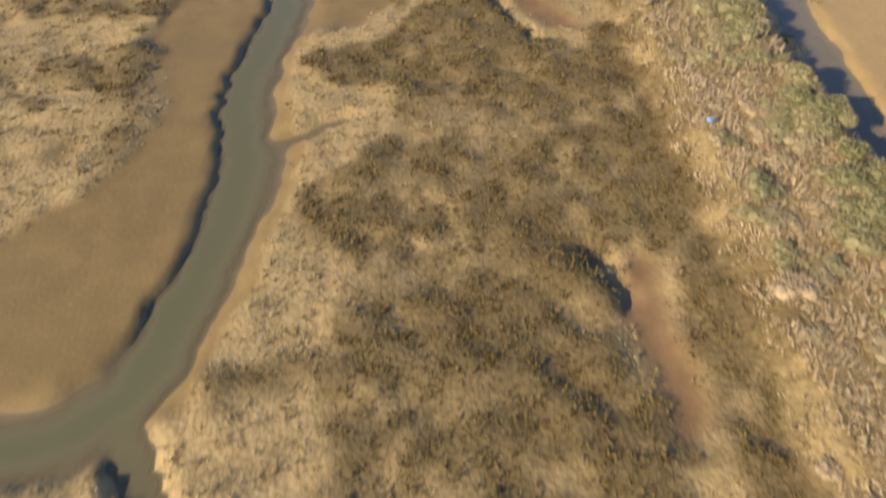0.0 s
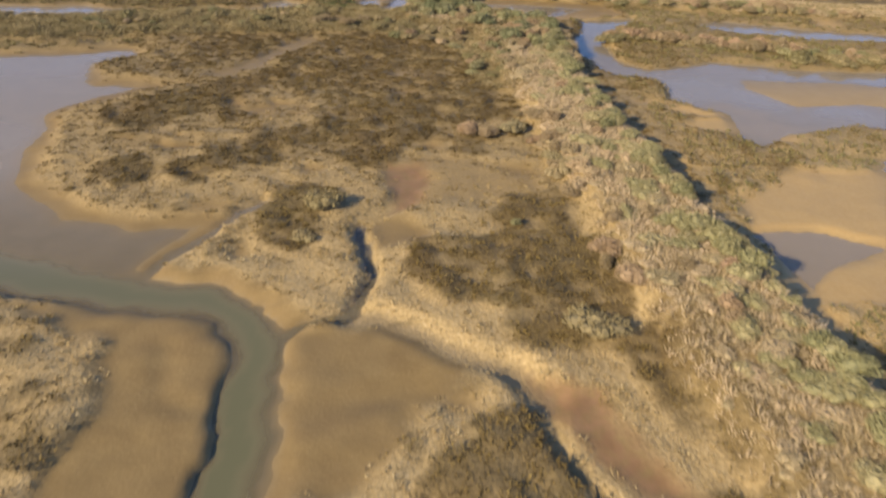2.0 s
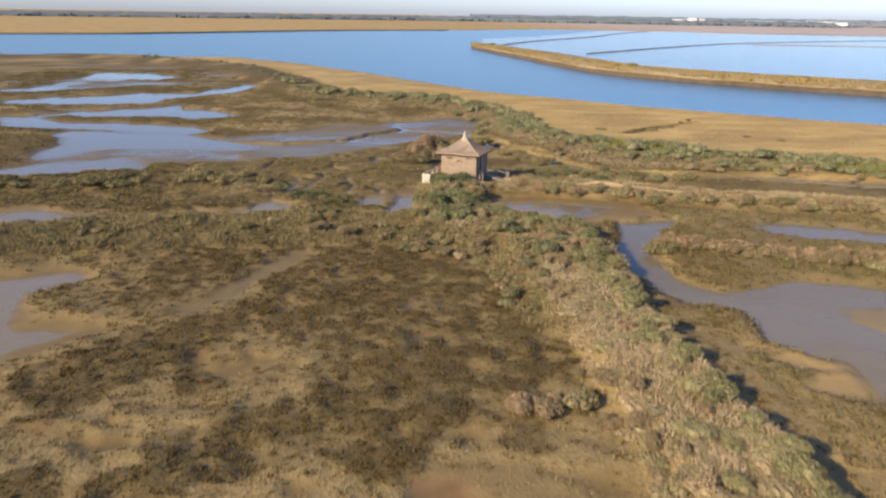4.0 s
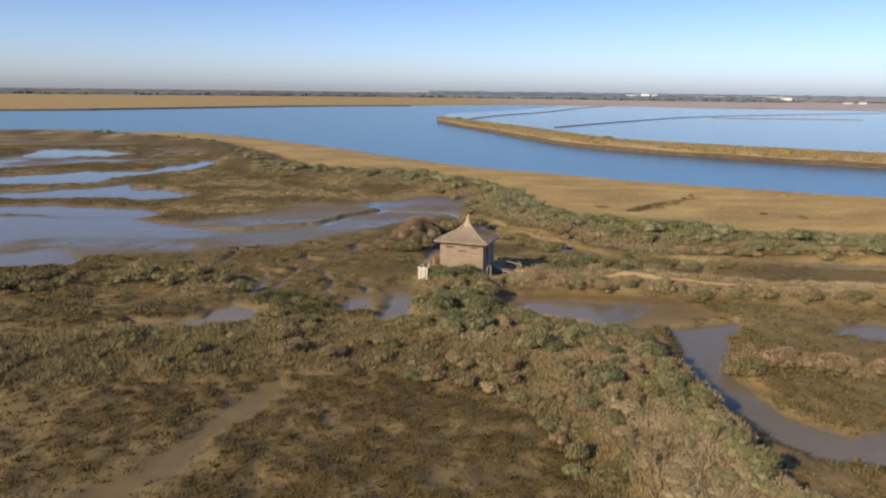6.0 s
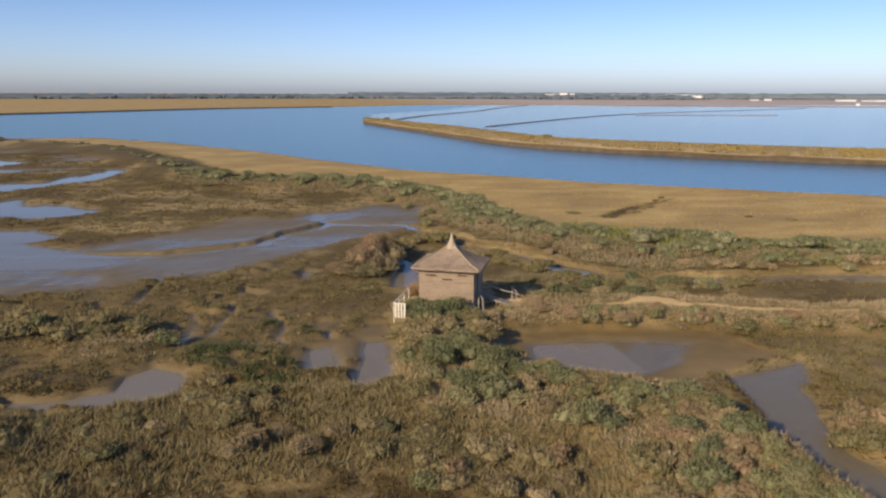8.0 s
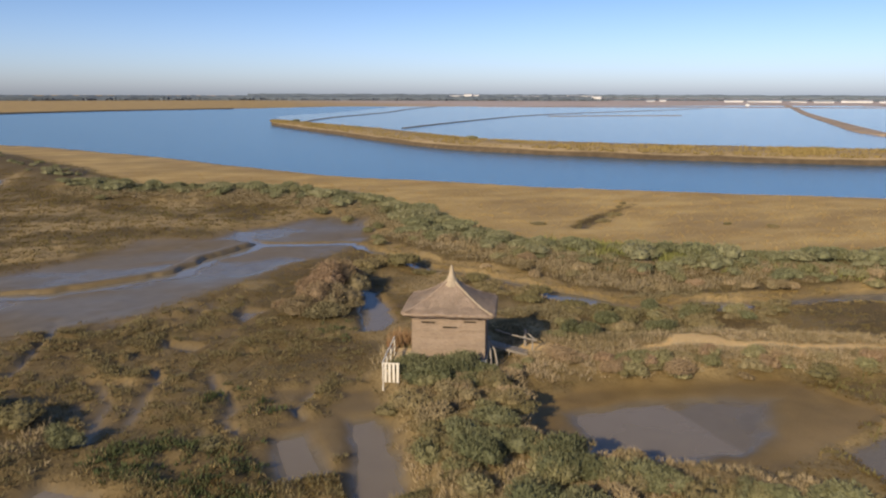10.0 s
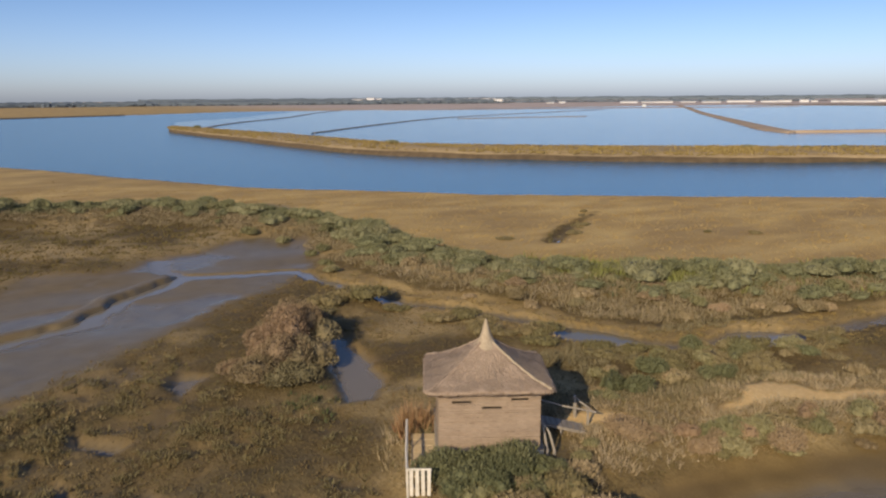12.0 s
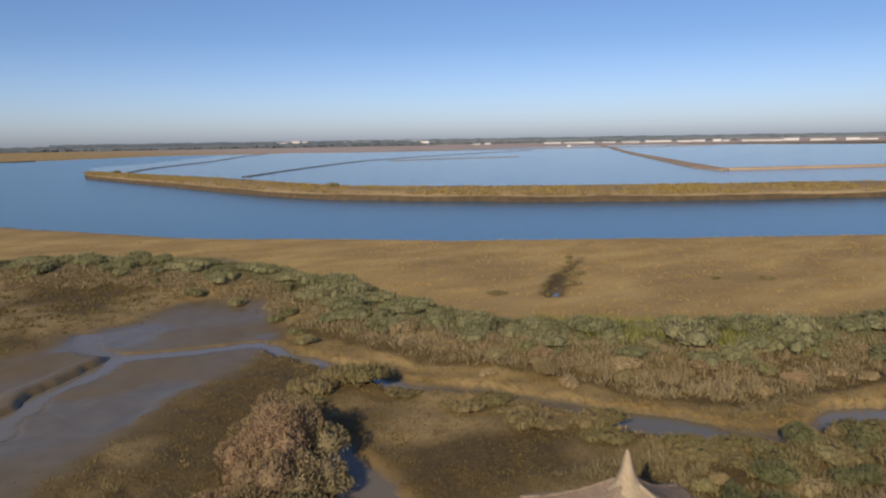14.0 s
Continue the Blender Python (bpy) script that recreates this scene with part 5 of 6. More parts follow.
# ---- shrubs ----
def crown_mesh(name, wide, tall, leaves, leaf, mat, seed, lobes=6, upright=0.3, lump=1.0, slim=0.36):
    """A lumpy crown: a rough core and many small leaf sprays over several lobes, base at z = 0."""
    r = np.random.default_rng(seed)
    la = r.uniform(0, 2 * np.pi, lobes)
    lr = np.sqrt(r.uniform(0.05, 1, lobes)) * wide * 0.62
    lc = np.stack([np.cos(la) * lr, np.sin(la) * lr, r.uniform(0.30, 0.55, lobes) * tall], -1)
    ls = np.stack([r.uniform(0.42, 0.62, lobes) * wide, r.uniform(0.42, 0.62, lobes) * wide, r.uniform(0.40, 0.52, lobes) * tall], -1)
    ls[:, :2] *= lump
    lc[0], ls[0] = (0, 0, 0.45 * tall), (0.6 * wide, 0.6 * wide, 0.55 * tall)
    pick = r.integers(0, lobes, leaves)
    d = r.normal(0, 1, (leaves, 3))
    d[:, 2] = np.abs(d[:, 2]) * 1.0 - 0.25
    d /= np.linalg.norm(d, axis=1)[:, None]
    shell = r.uniform(0.72, 1.06, leaves)[:, None]
    c = lc[pick] + d * ls[pick] * shell
    c[:, 2] = np.maximum(c[:, 2], 0.02)
    ax = d * (1 - upright) + np.array([0, 0, upright]) + r.normal(0, 0.35, (leaves, 3))
    ax /= np.linalg.norm(ax, axis=1)[:, None]
    sd = np.cross(ax, r.normal(0, 1, (leaves, 3)))
    sd /= np.linalg.norm(sd, axis=1)[:, None]
    ln, wd = leaf * r.uniform(0.7, 1.5, leaves)[:, None], leaf * slim * r.uniform(0.7, 1.3, leaves)[:, None]
    co = np.stack([c - ax * ln * 0.4 + sd * wd, c + ax * ln * 0.7, c - ax * ln * 0.4 - sd * wd], 1).reshape(-1, 3)
    tone = np.repeat(np.clip(r.uniform(0, 1, lobes)[pick] * 0.6 + 0.4 * r.uniform(0, 1, leaves), 0, 1), 3)
    # the core
    cv, cf = [], []
    for k in range(lobes):
        base = len(cv)
        for j in range(4):
            ph = math.pi * (j / 3) * 0.62
            for i in range(7):
                th = 2 * math.pi * i / 7 + j * 0.3
                q = 0.71 * r.uniform(0.9, 1.06)
                cv.append((lc[k, 0] + ls[k, 0] * q * math.sin(ph) * math.cos(th), lc[k, 1] + ls[k, 1] * q * math.sin(ph) * math.sin(th), max(0.0, lc[k, 2] + ls[k, 2] * q * math.cos(ph))))
        for j in range(3):
            for i in range(7):
                a, b = base + j * 7 + i, base + j * 7 + (i + 1) % 7
                cf += [(a, a + 7, b + 7), (a, b + 7, b)]
    n = len(co)
    faces = np.vstack([np.arange(n).reshape(-1, 3), np.array(cf) + n])
    return mesh_from(name, np.vstack([co, np.array(cv)]), faces, {"tone": np.concatenate([tone, np.full(len(cv), 0.4)])}, [mat])


def shrub(name, wide, tall, leaves, leaf, mat, seed, label, category, group, lobes=6, upright=0.3, slim=0.36):
    """A shrub of woody stems and a crown, base at the origin."""
    ob = new(name)
    rnd = random.Random(seed)
    bm = bmesh.new()
    for k in range(3):
        t = k * 2.1 + rnd.uniform(0, 0.6)
        p = Vector((math.cos(t), math.sin(t), 0)) * wide
        limb(bm, [(p.x * 0.05, p.y * 0.05, -0.15), (p.x * 0.22, p.y * 0.22, 0.3 * tall), (p.x * 0.4, p.y * 0.4, 0.62 * tall)], 0.03 * wide + 0.01, 0.012, 5, 0.1, seed + k)
    part("stems", bm, STEM, ob)
    crown = new("crown", crown_mesh("crown", wide, tall, leaves, leaf, mat, seed, lobes, upright, 1.0, slim))
    crown.parent = ob
    return tagged(ob, label, category, group)


class Kind:
    """A few shrubs of one kind, handed out as turned and scaled copies."""

    def __init__(self, name, count, wide, tall, leaves, leaf, mat, label, category, group, lobes=6, upright=0.3, slim=0.36):
        self.made = [shrub(name, wide, tall, leaves, leaf, mat, 100 + 13 * k + len(name), label, category, group, lobes, upright, slim) for k in range(count)]
        self.used = 0

    def put(self, x, y, z, size, rnd):
        m = pose(x, y, z, rnd.uniform(-5, 5), rnd.uniform(-5, 5), rnd.uniform(0, 360)) @ Matrix.Diagonal((size * rnd.uniform(0.85, 1.2), size * rnd.uniform(0.85, 1.2), size * rnd.uniform(0.8, 1.15), 1))
        ob = self.made[self.used % len(self.made)]
        if self.used < len(self.made):
            ob.matrix_basis = m
        else:
            copy_thing(ob, m)
        self.used += 1


grey_kind = Kind("saltbush", 5, 0.95, 0.95, 900, 0.17, SALTBUSH, "grey-green saltbush on the marsh bank", "shrub", "saltbushes on the bank", 7, 0.55, 0.21)
dry_kind = Kind("dry_shrub", 4, 0.75, 0.75, 750, 0.18, DRY_LEAF, "pale dry straw-coloured shrub on the bank", "shrub", "dry shrubs on the bank", 7, 0.6, 0.2)
green_kind = Kind("mastic_bush", 3, 1.25, 1.3, 1900, 0.17, GREEN_LEAF, "dense dark green rounded bush by the hide", "bush", "green bushes near the hide", 8, 0.45, 0.22)
levee_kind = Kind("levee_bush", 5, 1.3, 0.98, 900, 0.16, LEVEE_LEAF, "grey-green rounded bush on the river levee", "bush", "bushes along the levee", 8, 0.5, 0.24)
small_kind = Kind("sea_blite", 4, 0.8, 0.5, 1000, 0.115, SCRUB_LEAF, "low olive-brown marsh shrub", "shrub", "low shrubs beside the pools", 8, 0.7, 0.18)

sage_kind = Kind("sage_bush", 5, 1.0, 0.7, 1500, 0.11, SAGE, "grey-olive sage-green saltbush on the long bank", "shrub", "sage bushes on the long bank", 7, 0.5, 0.22)
straw_kind = Kind("straw_shrub", 5, 0.9, 0.55, 1300, 0.105, STRAW, "bleached straw-coloured shrub on the long bank", "shrub", "straw shrubs on the long bank", 7, 0.6, 0.2)
dome_kind = Kind("buff_shrub", 3, 1.05, 0.8, 2600, 0.10, BUFF, "soft buff-coloured dome of dead shrub", "shrub", "buff domes on the marsh", 4, 0.6, 0.22)
rust_kind = Kind("rust_shrub", 3, 0.8, 0.7, 1000, 0.13, RUST, "rust-brown dry shrub on a marsh bank", "shrub", "rust-brown shrubs", 7, 0.55, 0.2)


def heights(xs, ys):
    return plan(np.array(xs, float), np.array(ys, float))["h"]


def along(pts, n, spread, seed, y_min=-1e9, y_max=1e9):
    """n random places along a line, with their sideways offset."""
    r = np.random.default_rng(seed)
    p = np.array(pts, float)
    seg = np.linalg.norm(np.diff(p, axis=0), axis=1)
    cum = np.concatenate([[0], np.cumsum(seg)])
    out = []
    while len(out) < n:
        s = r.uniform(0, cum[-1])
        k = min(int(np.searchsorted(cum, s, "right")) - 1, len(seg) - 1)
        d = (p[k + 1] - p[k]) / seg[k]
        o = r.uniform(*spread)
        q = p[k] + d * (s - cum[k]) + o * np.array([d[1], -d[0]])
        if y_min < q[1] < y_max:
            out.append((q[0], q[1], o))
    return out


RND = random.Random(21)


def plant(kind, spots, lo, hi, keep=lambda x, y: True):
    hs = heights([s[0] for s in spots], [s[1] for s in spots])
    for (x, y, o), z in zip(spots, hs):
        if keep(x, y) and z > WATER + 0.05:
            kind.put(x, y, z - 0.05, RND.uniform(lo, hi), RND)


off_hut = lambda x, y: math.hypot(x - 4.4, y - 100.4) > 3.6
# crest and east flank of the long bank
plant(sage_kind, along(BERM[1:9], 125, (0.0, 2.7), 1, 10, 74), 0.5, 0.95)
plant(grey_kind, along(BERM[8:10], 24, (0.1, 2.7), 30, 66, 84), 0.5, 0.9)
plant(grey_kind, along(BERM[1:9], 60, (1.4, 2.4), 18, 6, 74), 0.7, 1.05)
plant(sage_kind, along(BERM[1:9], 28, (-1.8, 0.8), 2, 2, 74), 0.5, 0.9)
plant(straw_kind, along(BERM[1:9], 150, (-2.7, 1.8), 3, 2, 74), 0.45, 0.95)
plant(dry_kind, along(BERM[8:10], 20, (-2.7, 2.0), 31, 68, 86), 0.5, 1.0)
plant(dry_kind, along(BERM[8:16], 32, (-2.8, 2.8), 4, 70, 97), 0.8, 1.3, off_hut)
plant(small_kind, along(BERM[8:16], 26, (-3.4, 2.8), 27, 70, 97), 0.8, 1.3, off_hut)
plant(green_kind, along(BERM[9:14], 6, (-1.6, 2.2), 28, 74, 92), 0.6, 0.9, off_hut)
plant(sage_kind, along(BERM[1:3], 6, (-2.0, 2.6), 17, 2, 17), 0.5, 0.8)
plant(green_kind, along(BERM[12:15], 7, (-1.0, 1.2), 5, 86, 94), 0.8, 1.1, off_hut)
plant(green_kind, along(BERM[9:12], 7, (0.4, 2.4), 6, 72, 86), 0.6, 0.8)
plant(grey_kind, along(BERM[9:15], 24, (-3.0, 1.8), 7, 80, 94), 0.8, 1.2, off_hut)
# tall bushes and mixed scrub where the bank turns towards the hide
plant(green_kind, [(6.5, 79.7, 0), (5.6, 80.3, 0), (10.6, 81.6, 0), (12.2, 80.6, 0), (7.5, 74.6, 0), (9.1, 76.5, 0), (11.2, 77.6, 0), (2.4, 84.2, 0), (4.4, 86.0, 0), (3.2, 87.4, 0)], 0.8, 1.05)
plant(rust_kind, [(4.0, 81.6, 0), (4.8, 81.0, 0), (8.0, 78.4, 0), (8.6, 77.9, 0), (8.2, 83.4, 0), (10.0, 80.2, 0), (3.4, 78.6, 0), (6.2, 76.4, 0), (5.4, 74.0, 0)], 0.8, 1.15)
foot = along([(4.6, 65.5), (4.8, 70), (3.9, 75), (1.0, 78), (-2.6, 80)], 60, (-1.6, 2.2), 41)
for k, spot in enumerate(foot):
    plant((small_kind, dry_kind, small_kind, grey_kind, rust_kind)[k % 5], [spot], 0.6, 1.05)
# scrub on the south face of the path's bank
hedge = along([(8.6, 98.2), (13, 96.4), (17.5, 94.9), (22, 93.4), (26, 91.4), (34, 89.6), (46, 86.8)], 84, (-0.9, 1.1), 42)
for k, spot in enumerate(hedge):
    plant((small_kind, rust_kind, dome_kind, dry_kind, grey_kind)[k % 5], [spot], 0.6, 1.05, lambda x, y: line_dist(np.array([x]), np.array([y]), SAND_PATH)[0][0] > 1.0)
# bush at the foot of the hide
for x, y, s in ((-1.7, -2.7, 0.95), (-0.8, -2.7, 1.05), (0.1, -2.75, 1.05), (0.9, -2.85, 0.95), (1.6, -2.8, 0.9), (2.0, -3.3, 0.8), (0.5, -3.6, 0.85), (-0.5, -3.6, 0.9), (-1.5, -3.5, 0.82), (-0.1, -4.4, 0.75), (-1.0, -4.3, 0.7)):
    px, py, pz = place(x, y)
    green_kind.put(px, py, pz - 0.12, s, RND)
for x, y, s in ((3.1, -2.9, 0.7), (3.5, -1.6, 0.7), (2.6, -4.3, 0.75), (1.4, -4.6, 0.8), (-0.6, -4.7, 0.9), (4.1, -0.6, 0.55)):
    px, py, pz = place(x, y)
    grey_kind.put(px, py, pz - 0.08, s, RND)
# levee
plant(levee_kind, along(LEVEE[3:5], 22, (-2.0, 4.0), 32, 178, 225), 0.6, 1.0)
plant(levee_kind, along(LEVEE[4:9], 75, (-2.0, 4.8), 8, 136, 182), 0.8, 1.4)
plant(levee_kind, along(LEVEE[8:13], 120, (0.2, 7.0), 19, 95, 142), 0.6, 1.3)
plant(grey_kind, along(LEVEE[4:9], 12, (1.0, 8.0), 9, 136, 190), 0.7, 1.3)
plant(grey_kind, along(LEVEE[8:13], 20, (4.0, 10.5), 20, 95, 142), 0.7, 1.2)
plant(dry_kind, along(LEVEE[6:13], 60, (5.0, 11.0), 10, 95, 150), 0.7, 1.3, lambda x, y: x > 15)
plant(dome_kind, along(LEVEE[8:13], 16, (5.0, 9.5), 43, 95, 140), 0.7, 1.2, lambda x, y: x > 15)
plant(levee_kind, [(27.7, 116.4, 0), (30.5, 117.2, 0), (32.6, 115, 0), (34.6, 113.6, 0), (37.8, 112, 0), (41.5, 110.4, 0), (44, 108.6, 0), (24.6, 121, 0), (49, 106.6, 0)], 1.4, 1.8)
plant(small_kind, along(CREEK_NORTH[12:20], 46, (1.0, 4.2), 21, 98, 130), 0.6, 1.15, lambda x, y: off_hut(x, y) and line_dist(np.array([x]), np.array([y]), SAND_PATH)[0][0] > 1.6)
plant(levee_kind, along(LEVEE[1:4], 30, (-3.5, 3.5), 11, 200, 310), 0.5, 1.0)
# rows beside the pools
plant(small_kind, along(BAND_A, 46, (-1.9, 1.9), 12), 1.0, 1.7, lambda x, y: x > -48)
plant(green_kind, [(-20.4, 101.2, 0), (-21.8, 100.8, 0), (-13.9, 97.2, 0), (-33, 99.6, 0), (-40, 98.6, 0)], 0.55, 0.8)
plant(small_kind, along(BAND_B, 80, (-4.4, 3.6), 13), 0.5, 1.0, lambda x, y: x > -34)
plant(dry_kind, along(BAND_B[1:], 22, (-3.8, 3.2), 16), 0.45, 0.8)
plant(dome_kind, [(-9.6, 81.4, 0), (-8.6, 82.2, 0), (-7.7, 83.0, 0), (-6.6, 81.2, 0), (-5.5, 82.3, 0), (-16, 82.6, 0)], 0.85, 1.05)
plant(grey_kind, along(BAND_B[1:], 12, (-3.8, 3.2), 22), 0.5, 0.8)
plant(small_kind, [(33.2 + 1.35 * k + 0.6 * math.sin(5 * k), 134.4 + 1.15 * k + 0.9 * math.cos(7 * k), 0) for k in range(11)], 0.35, 0.6)
plant(small_kind, [(36.6, 135.6, 0), (40.4, 139.2, 0), (48.6, 129.4, 0), (52.3, 126.7, 0), (29, 137, 0)], 0.7, 1.0)
plant(small_kind, along(BANK_EAST, 18, (-3.0, 3.0), 14), 0.8, 1.3, lambda x, y: off_hut(x, y) and line_dist(np.array([x]), np.array([y]), SAND_PATH)[0][0] > 2.0)
plant(grey_kind, along(BANK_EAST[:5], 6, (1.6, 3.2), 15), 0.6, 0.9, lambda x, y: off_hut(x, y) and line_dist(np.array([x]), np.array([y]), SAND_PATH)[0][0] > 1.6)
plant(small_kind, [(-8.3 + 3 * math.sin(k * 2.1), 93 + 2.6 * math.cos(k * 1.7), 0) for k in range(3)], 0.7, 1.0)
for k in range(44):
    t, o = RND.uniform(0, 1), RND.uniform(-1.7, 1.7)
    spot = [(10.5 + 16 * t + 0.5 * o, 101.8 + 2.2 * math.sin(3.1 * t) + 1.2 * o - 3.0 * max(0, t - 0.5), 0)]
    plant((small_kind, dry_kind, grey_kind, green_kind)[k % 4], spot, 0.6, 1.15 - 0.3 * (k % 4 == 3), lambda x, y: line_dist(np.array([x]), np.array([y]), SAND_PATH)[0][0] > 1.6)
island_crest = [(16.6, 78.8), (18.3, 78.5), (20.4, 78.1), (22.8, 77.3), (25.2, 75.8), (28.2, 75.0), (30.5, 73.3), (33.4, 72.3), (46, 68.6)]
plant(small_kind, along(island_crest, 30, (-1.0, 2.4), 23), 0.7, 1.2)
plant(dome_kind, along(island_crest, 46, (-0.8, 0.6), 44), 0.7, 1.1)
plant(grey_kind, along(island_crest, 14, (-0.9, 0.8), 45), 0.7, 1.1)
plant(rust_kind, along(island_crest[:8], 34, (-0.9, 0.7), 24), 0.8, 1.3)
plant(rust_kind, along(BERM[8:12], 10, (-1.5, 2.2), 25), 0.7, 1.0)
plant(rust_kind, along(BERM[1:8], 9, (-1.0, 1.6), 26), 0.5, 0.9)
# big pale clump beside the bank, and single dark bushes in the marsh
plant(dome_kind, [(2.3, 54.4, 0), (3.3, 54.5, 0)], 1.0, 1.15)
plant(dome_kind, along(BERM[4:8], 14, (-3.6, -1.8), 40, 36, 62), 0.55, 0.9)
plant(dry_kind, along([(3.6, 55.4), (6.4, 52.4), (8.2, 46)], 14, (-0.9, 0.9), 29), 0.7, 1.15)
plant(grey_kind, [(3.7, 42.6, 0)], 0.45, 0.5)
plant(small_kind, [(5.6, 34.2, 0), (-6.4, 41.6, 0), (-5.6, 44.8, 0)], 0.8, 1.1)


def tamarisk_thicket():
    """Wide domed thicket by the pool behind the hide."""
    ob = new("tamarisk_thicket")
    rnd = random.Random(8)
    for k in range(15):
        a, q = k * 2.4, math.sqrt((k + 0.3) / 15)
        x, y = 0.15 + 1.7 * q * math.cos(a) + 0.25 * q * math.sin(a), 1.6 + 4.6 * q * math.sin(a)
        w, t = rnd.uniform(1.0, 1.4), (2.3 - 1.6 * q * q) * rnd.uniform(0.9, 1.08) + 0.35 * math.sin(a)
        # sun and shade put into colour: pinkish crowns on the left, olive right
        crown = new("crown", crown_mesh("crown", w, t, 4200, 0.095, TAMARISK_LIT if x - 0.25 * y + rnd.uniform(-0.4, 0.4) < 0.0 else OLIVE_AND_SHADE_TWIG, 300 + k, 5, 0.4, 1.5, 0.3))
        crown.parent = ob
        crown.matrix_basis = pose(x, y, 0)
        bm = bmesh.new()
        for q in range(3):
            a = rnd.uniform(0, 6.3)
            limb(bm, [(x, y, -0.2), (x + 0.3 * w * math.cos(a), y + 0.3 * w * math.sin(a), 0.4 * t), (x + 0.5 * w * math.cos(a), y + 0.5 * w * math.sin(a), 0.75 * t)], 0.06, 0.02, 6, 0.1, k * 5 + q)
        part("stems", bm, STEM, ob)
    ob.matrix_basis = pose(0.1, 114.0, hut_z(0.1, 114.0) - 0.05, 0, 0, -25) @ Matrix.Diagonal((1.12, 1.1, 1.15, 1))
    tagged(ob, "large domed reddish-brown tamarisk thicket beside a pool", "thicket")


tamarisk_thicket()
plant(small_kind, [(5.2, 122.6, 0), (6.1, 123.9, 0), (7.2, 124.6, 0), (8.3, 124.8, 0), (4.4, 121.4, 0), (9.1, 123.4, 0)], 1.0, 1.6)


# ---- low plants, uncounted ----
def cover(name, x0, x1, y0, y1, per_m2, weight, rad, tall, blades, width, tone, mat, label, category, seed, lean=0.9):
    """Tufts where weight(plan) says so."""
    x, y, r = scatter(x0, x1, y0, y1, per_m2, seed)
    p = plan(x, y)
    keep = r.uniform(0, 1, len(x)) < weight(p, x, y)
    x, y = x[keep], y[keep]
    q = {k: v[keep] for k, v in p.items()}
    n = len(x)
    size = r.uniform(0.7, 1.35, n)
    return stuff(name, clump_mesh(name, x, y, q["h"], rad * size, tall * size * r.uniform(0.7, 1.2, n), blades, width, tone(q, x, y, r), mat, lean, seed), label, category)


low_veg = lambda p: p["veg"] * (1 - smooth(0.1, 0.6, p["berm"])) * (1 - p["levee"])
cover("glasswort_mat", -26, 22, 2, 92, 13, lambda p, x, y: low_veg(p) * p["dark"] * np.maximum(0.75 * smooth(49, 55, y), 0.25 + 0.75 * smooth(-0.46, -0.16, p["lump"])), 0.22, 0.12, 14, 0.036,
      lambda p, x, y, r: 0.58 - 0.52 * smooth(43, 52, y) + 0.5 * fbm(x, y, 2.2, 62) + 0.22 * r.normal(0, 1, len(x)), GLASSWORT, "dark brown-olive mats of glasswort over the marsh", "marsh plants", 1)
cover("dry_grass", -26, 22, 2, 92, 12, lambda p, x, y: low_veg(p) * (1 - smooth(0.0, 0.6, p["dark"])) * (0.3 + 0.7 * smooth(-0.25, 0.2, fbm(x, y, 0.9, 63))), 0.12, 0.17, 10, 0.022,
      lambda p, x, y, r: 0.4 - 0.35 * smooth(36, 45, y) + 0.6 * fbm(x, y, 3, 64) + 0.3 * r.normal(0, 1, len(x)), CORDGRASS, "pale dry cordgrass tufts on the mud", "grass", 2)
cover("bank_grass", -2, 20, -12, 99, 14, lambda p, x, y: smooth(0.02, 0.35, p["berm"]) * smooth(3.6, 5.4, p["hut_d"]), 0.22, 0.3, 17, 0.022,
      lambda p, x, y, r: 0.25 + 0.4 * smooth(75, 60, y) + 0.7 * fbm(x, y, 2.5, 65) + 0.25 * r.normal(0, 1, len(x)), BANK_GRASS, "tall pale dry grass covering the long bank", "grass", 3)
cover("marsh_plants", -45, 50, 90, 150, 9, lambda p, x, y: p["veg"] * (1 - p["ochre"]) * (1 - p["levee"]) * smooth(1.9, 2.8, p["hut_d"]) * (0.5 + 0.5 * smooth(-0.2, 0.2, fbm(x, y, 2, 66)))
      * smooth(62, 40, np.hypot(x - 4, y - 104)), 0.24, 0.12, 11, 0.03,
      lambda p, x, y, r: 0.4 + 0.6 * fbm(x, y, 5, 67) + 0.2 * r.normal(0, 1, len(x)), MARSH_MIX, "olive and brown low marsh plants", "marsh plants", 4)
cover("marsh_plants", -60, -24, 34, 110, 3.2, lambda p, x, y: p["veg"], 0.3, 0.26, 10, 0.05,
      lambda p, x, y, r: 0.45 + 0.6 * fbm(x, y, 5, 68) + 0.2 * r.normal(0, 1, len(x)), MARSH_MIX, "olive and brown low marsh plants", "marsh plants", 5)
cover("marsh_plants", 15, 60, 10, 92, 3.6, lambda p, x, y: p["veg"] * (1 - p["berm"]), 0.28, 0.26, 11, 0.045,
      lambda p, x, y, r: 0.7 + 0.6 * fbm(x, y, 5, 69) + 0.2 * r.normal(0, 1, len(x)), MARSH_MIX, "olive and tan low marsh plants", "marsh plants", 6)
cover("marsh_plants", -100, 22, 104, 250, 2.0, lambda p, x, y: np.maximum(smooth(-24, -32, x), smooth(36, 52, np.hypot(x - 4, y - 104))) * p["veg"] * (1 - p["levee"]) * (1 - p["ochre"]), 0.55, 0.2, 9, 0.08,
      lambda p, x, y, r: 0.5 + 0.7 * fbm(x * 0.5, y, 8, 76) + 0.15 * r.normal(0, 1, len(x)), FAR_MARSH, "ochre and olive low plants on the wet flats", "marsh plants", 14)
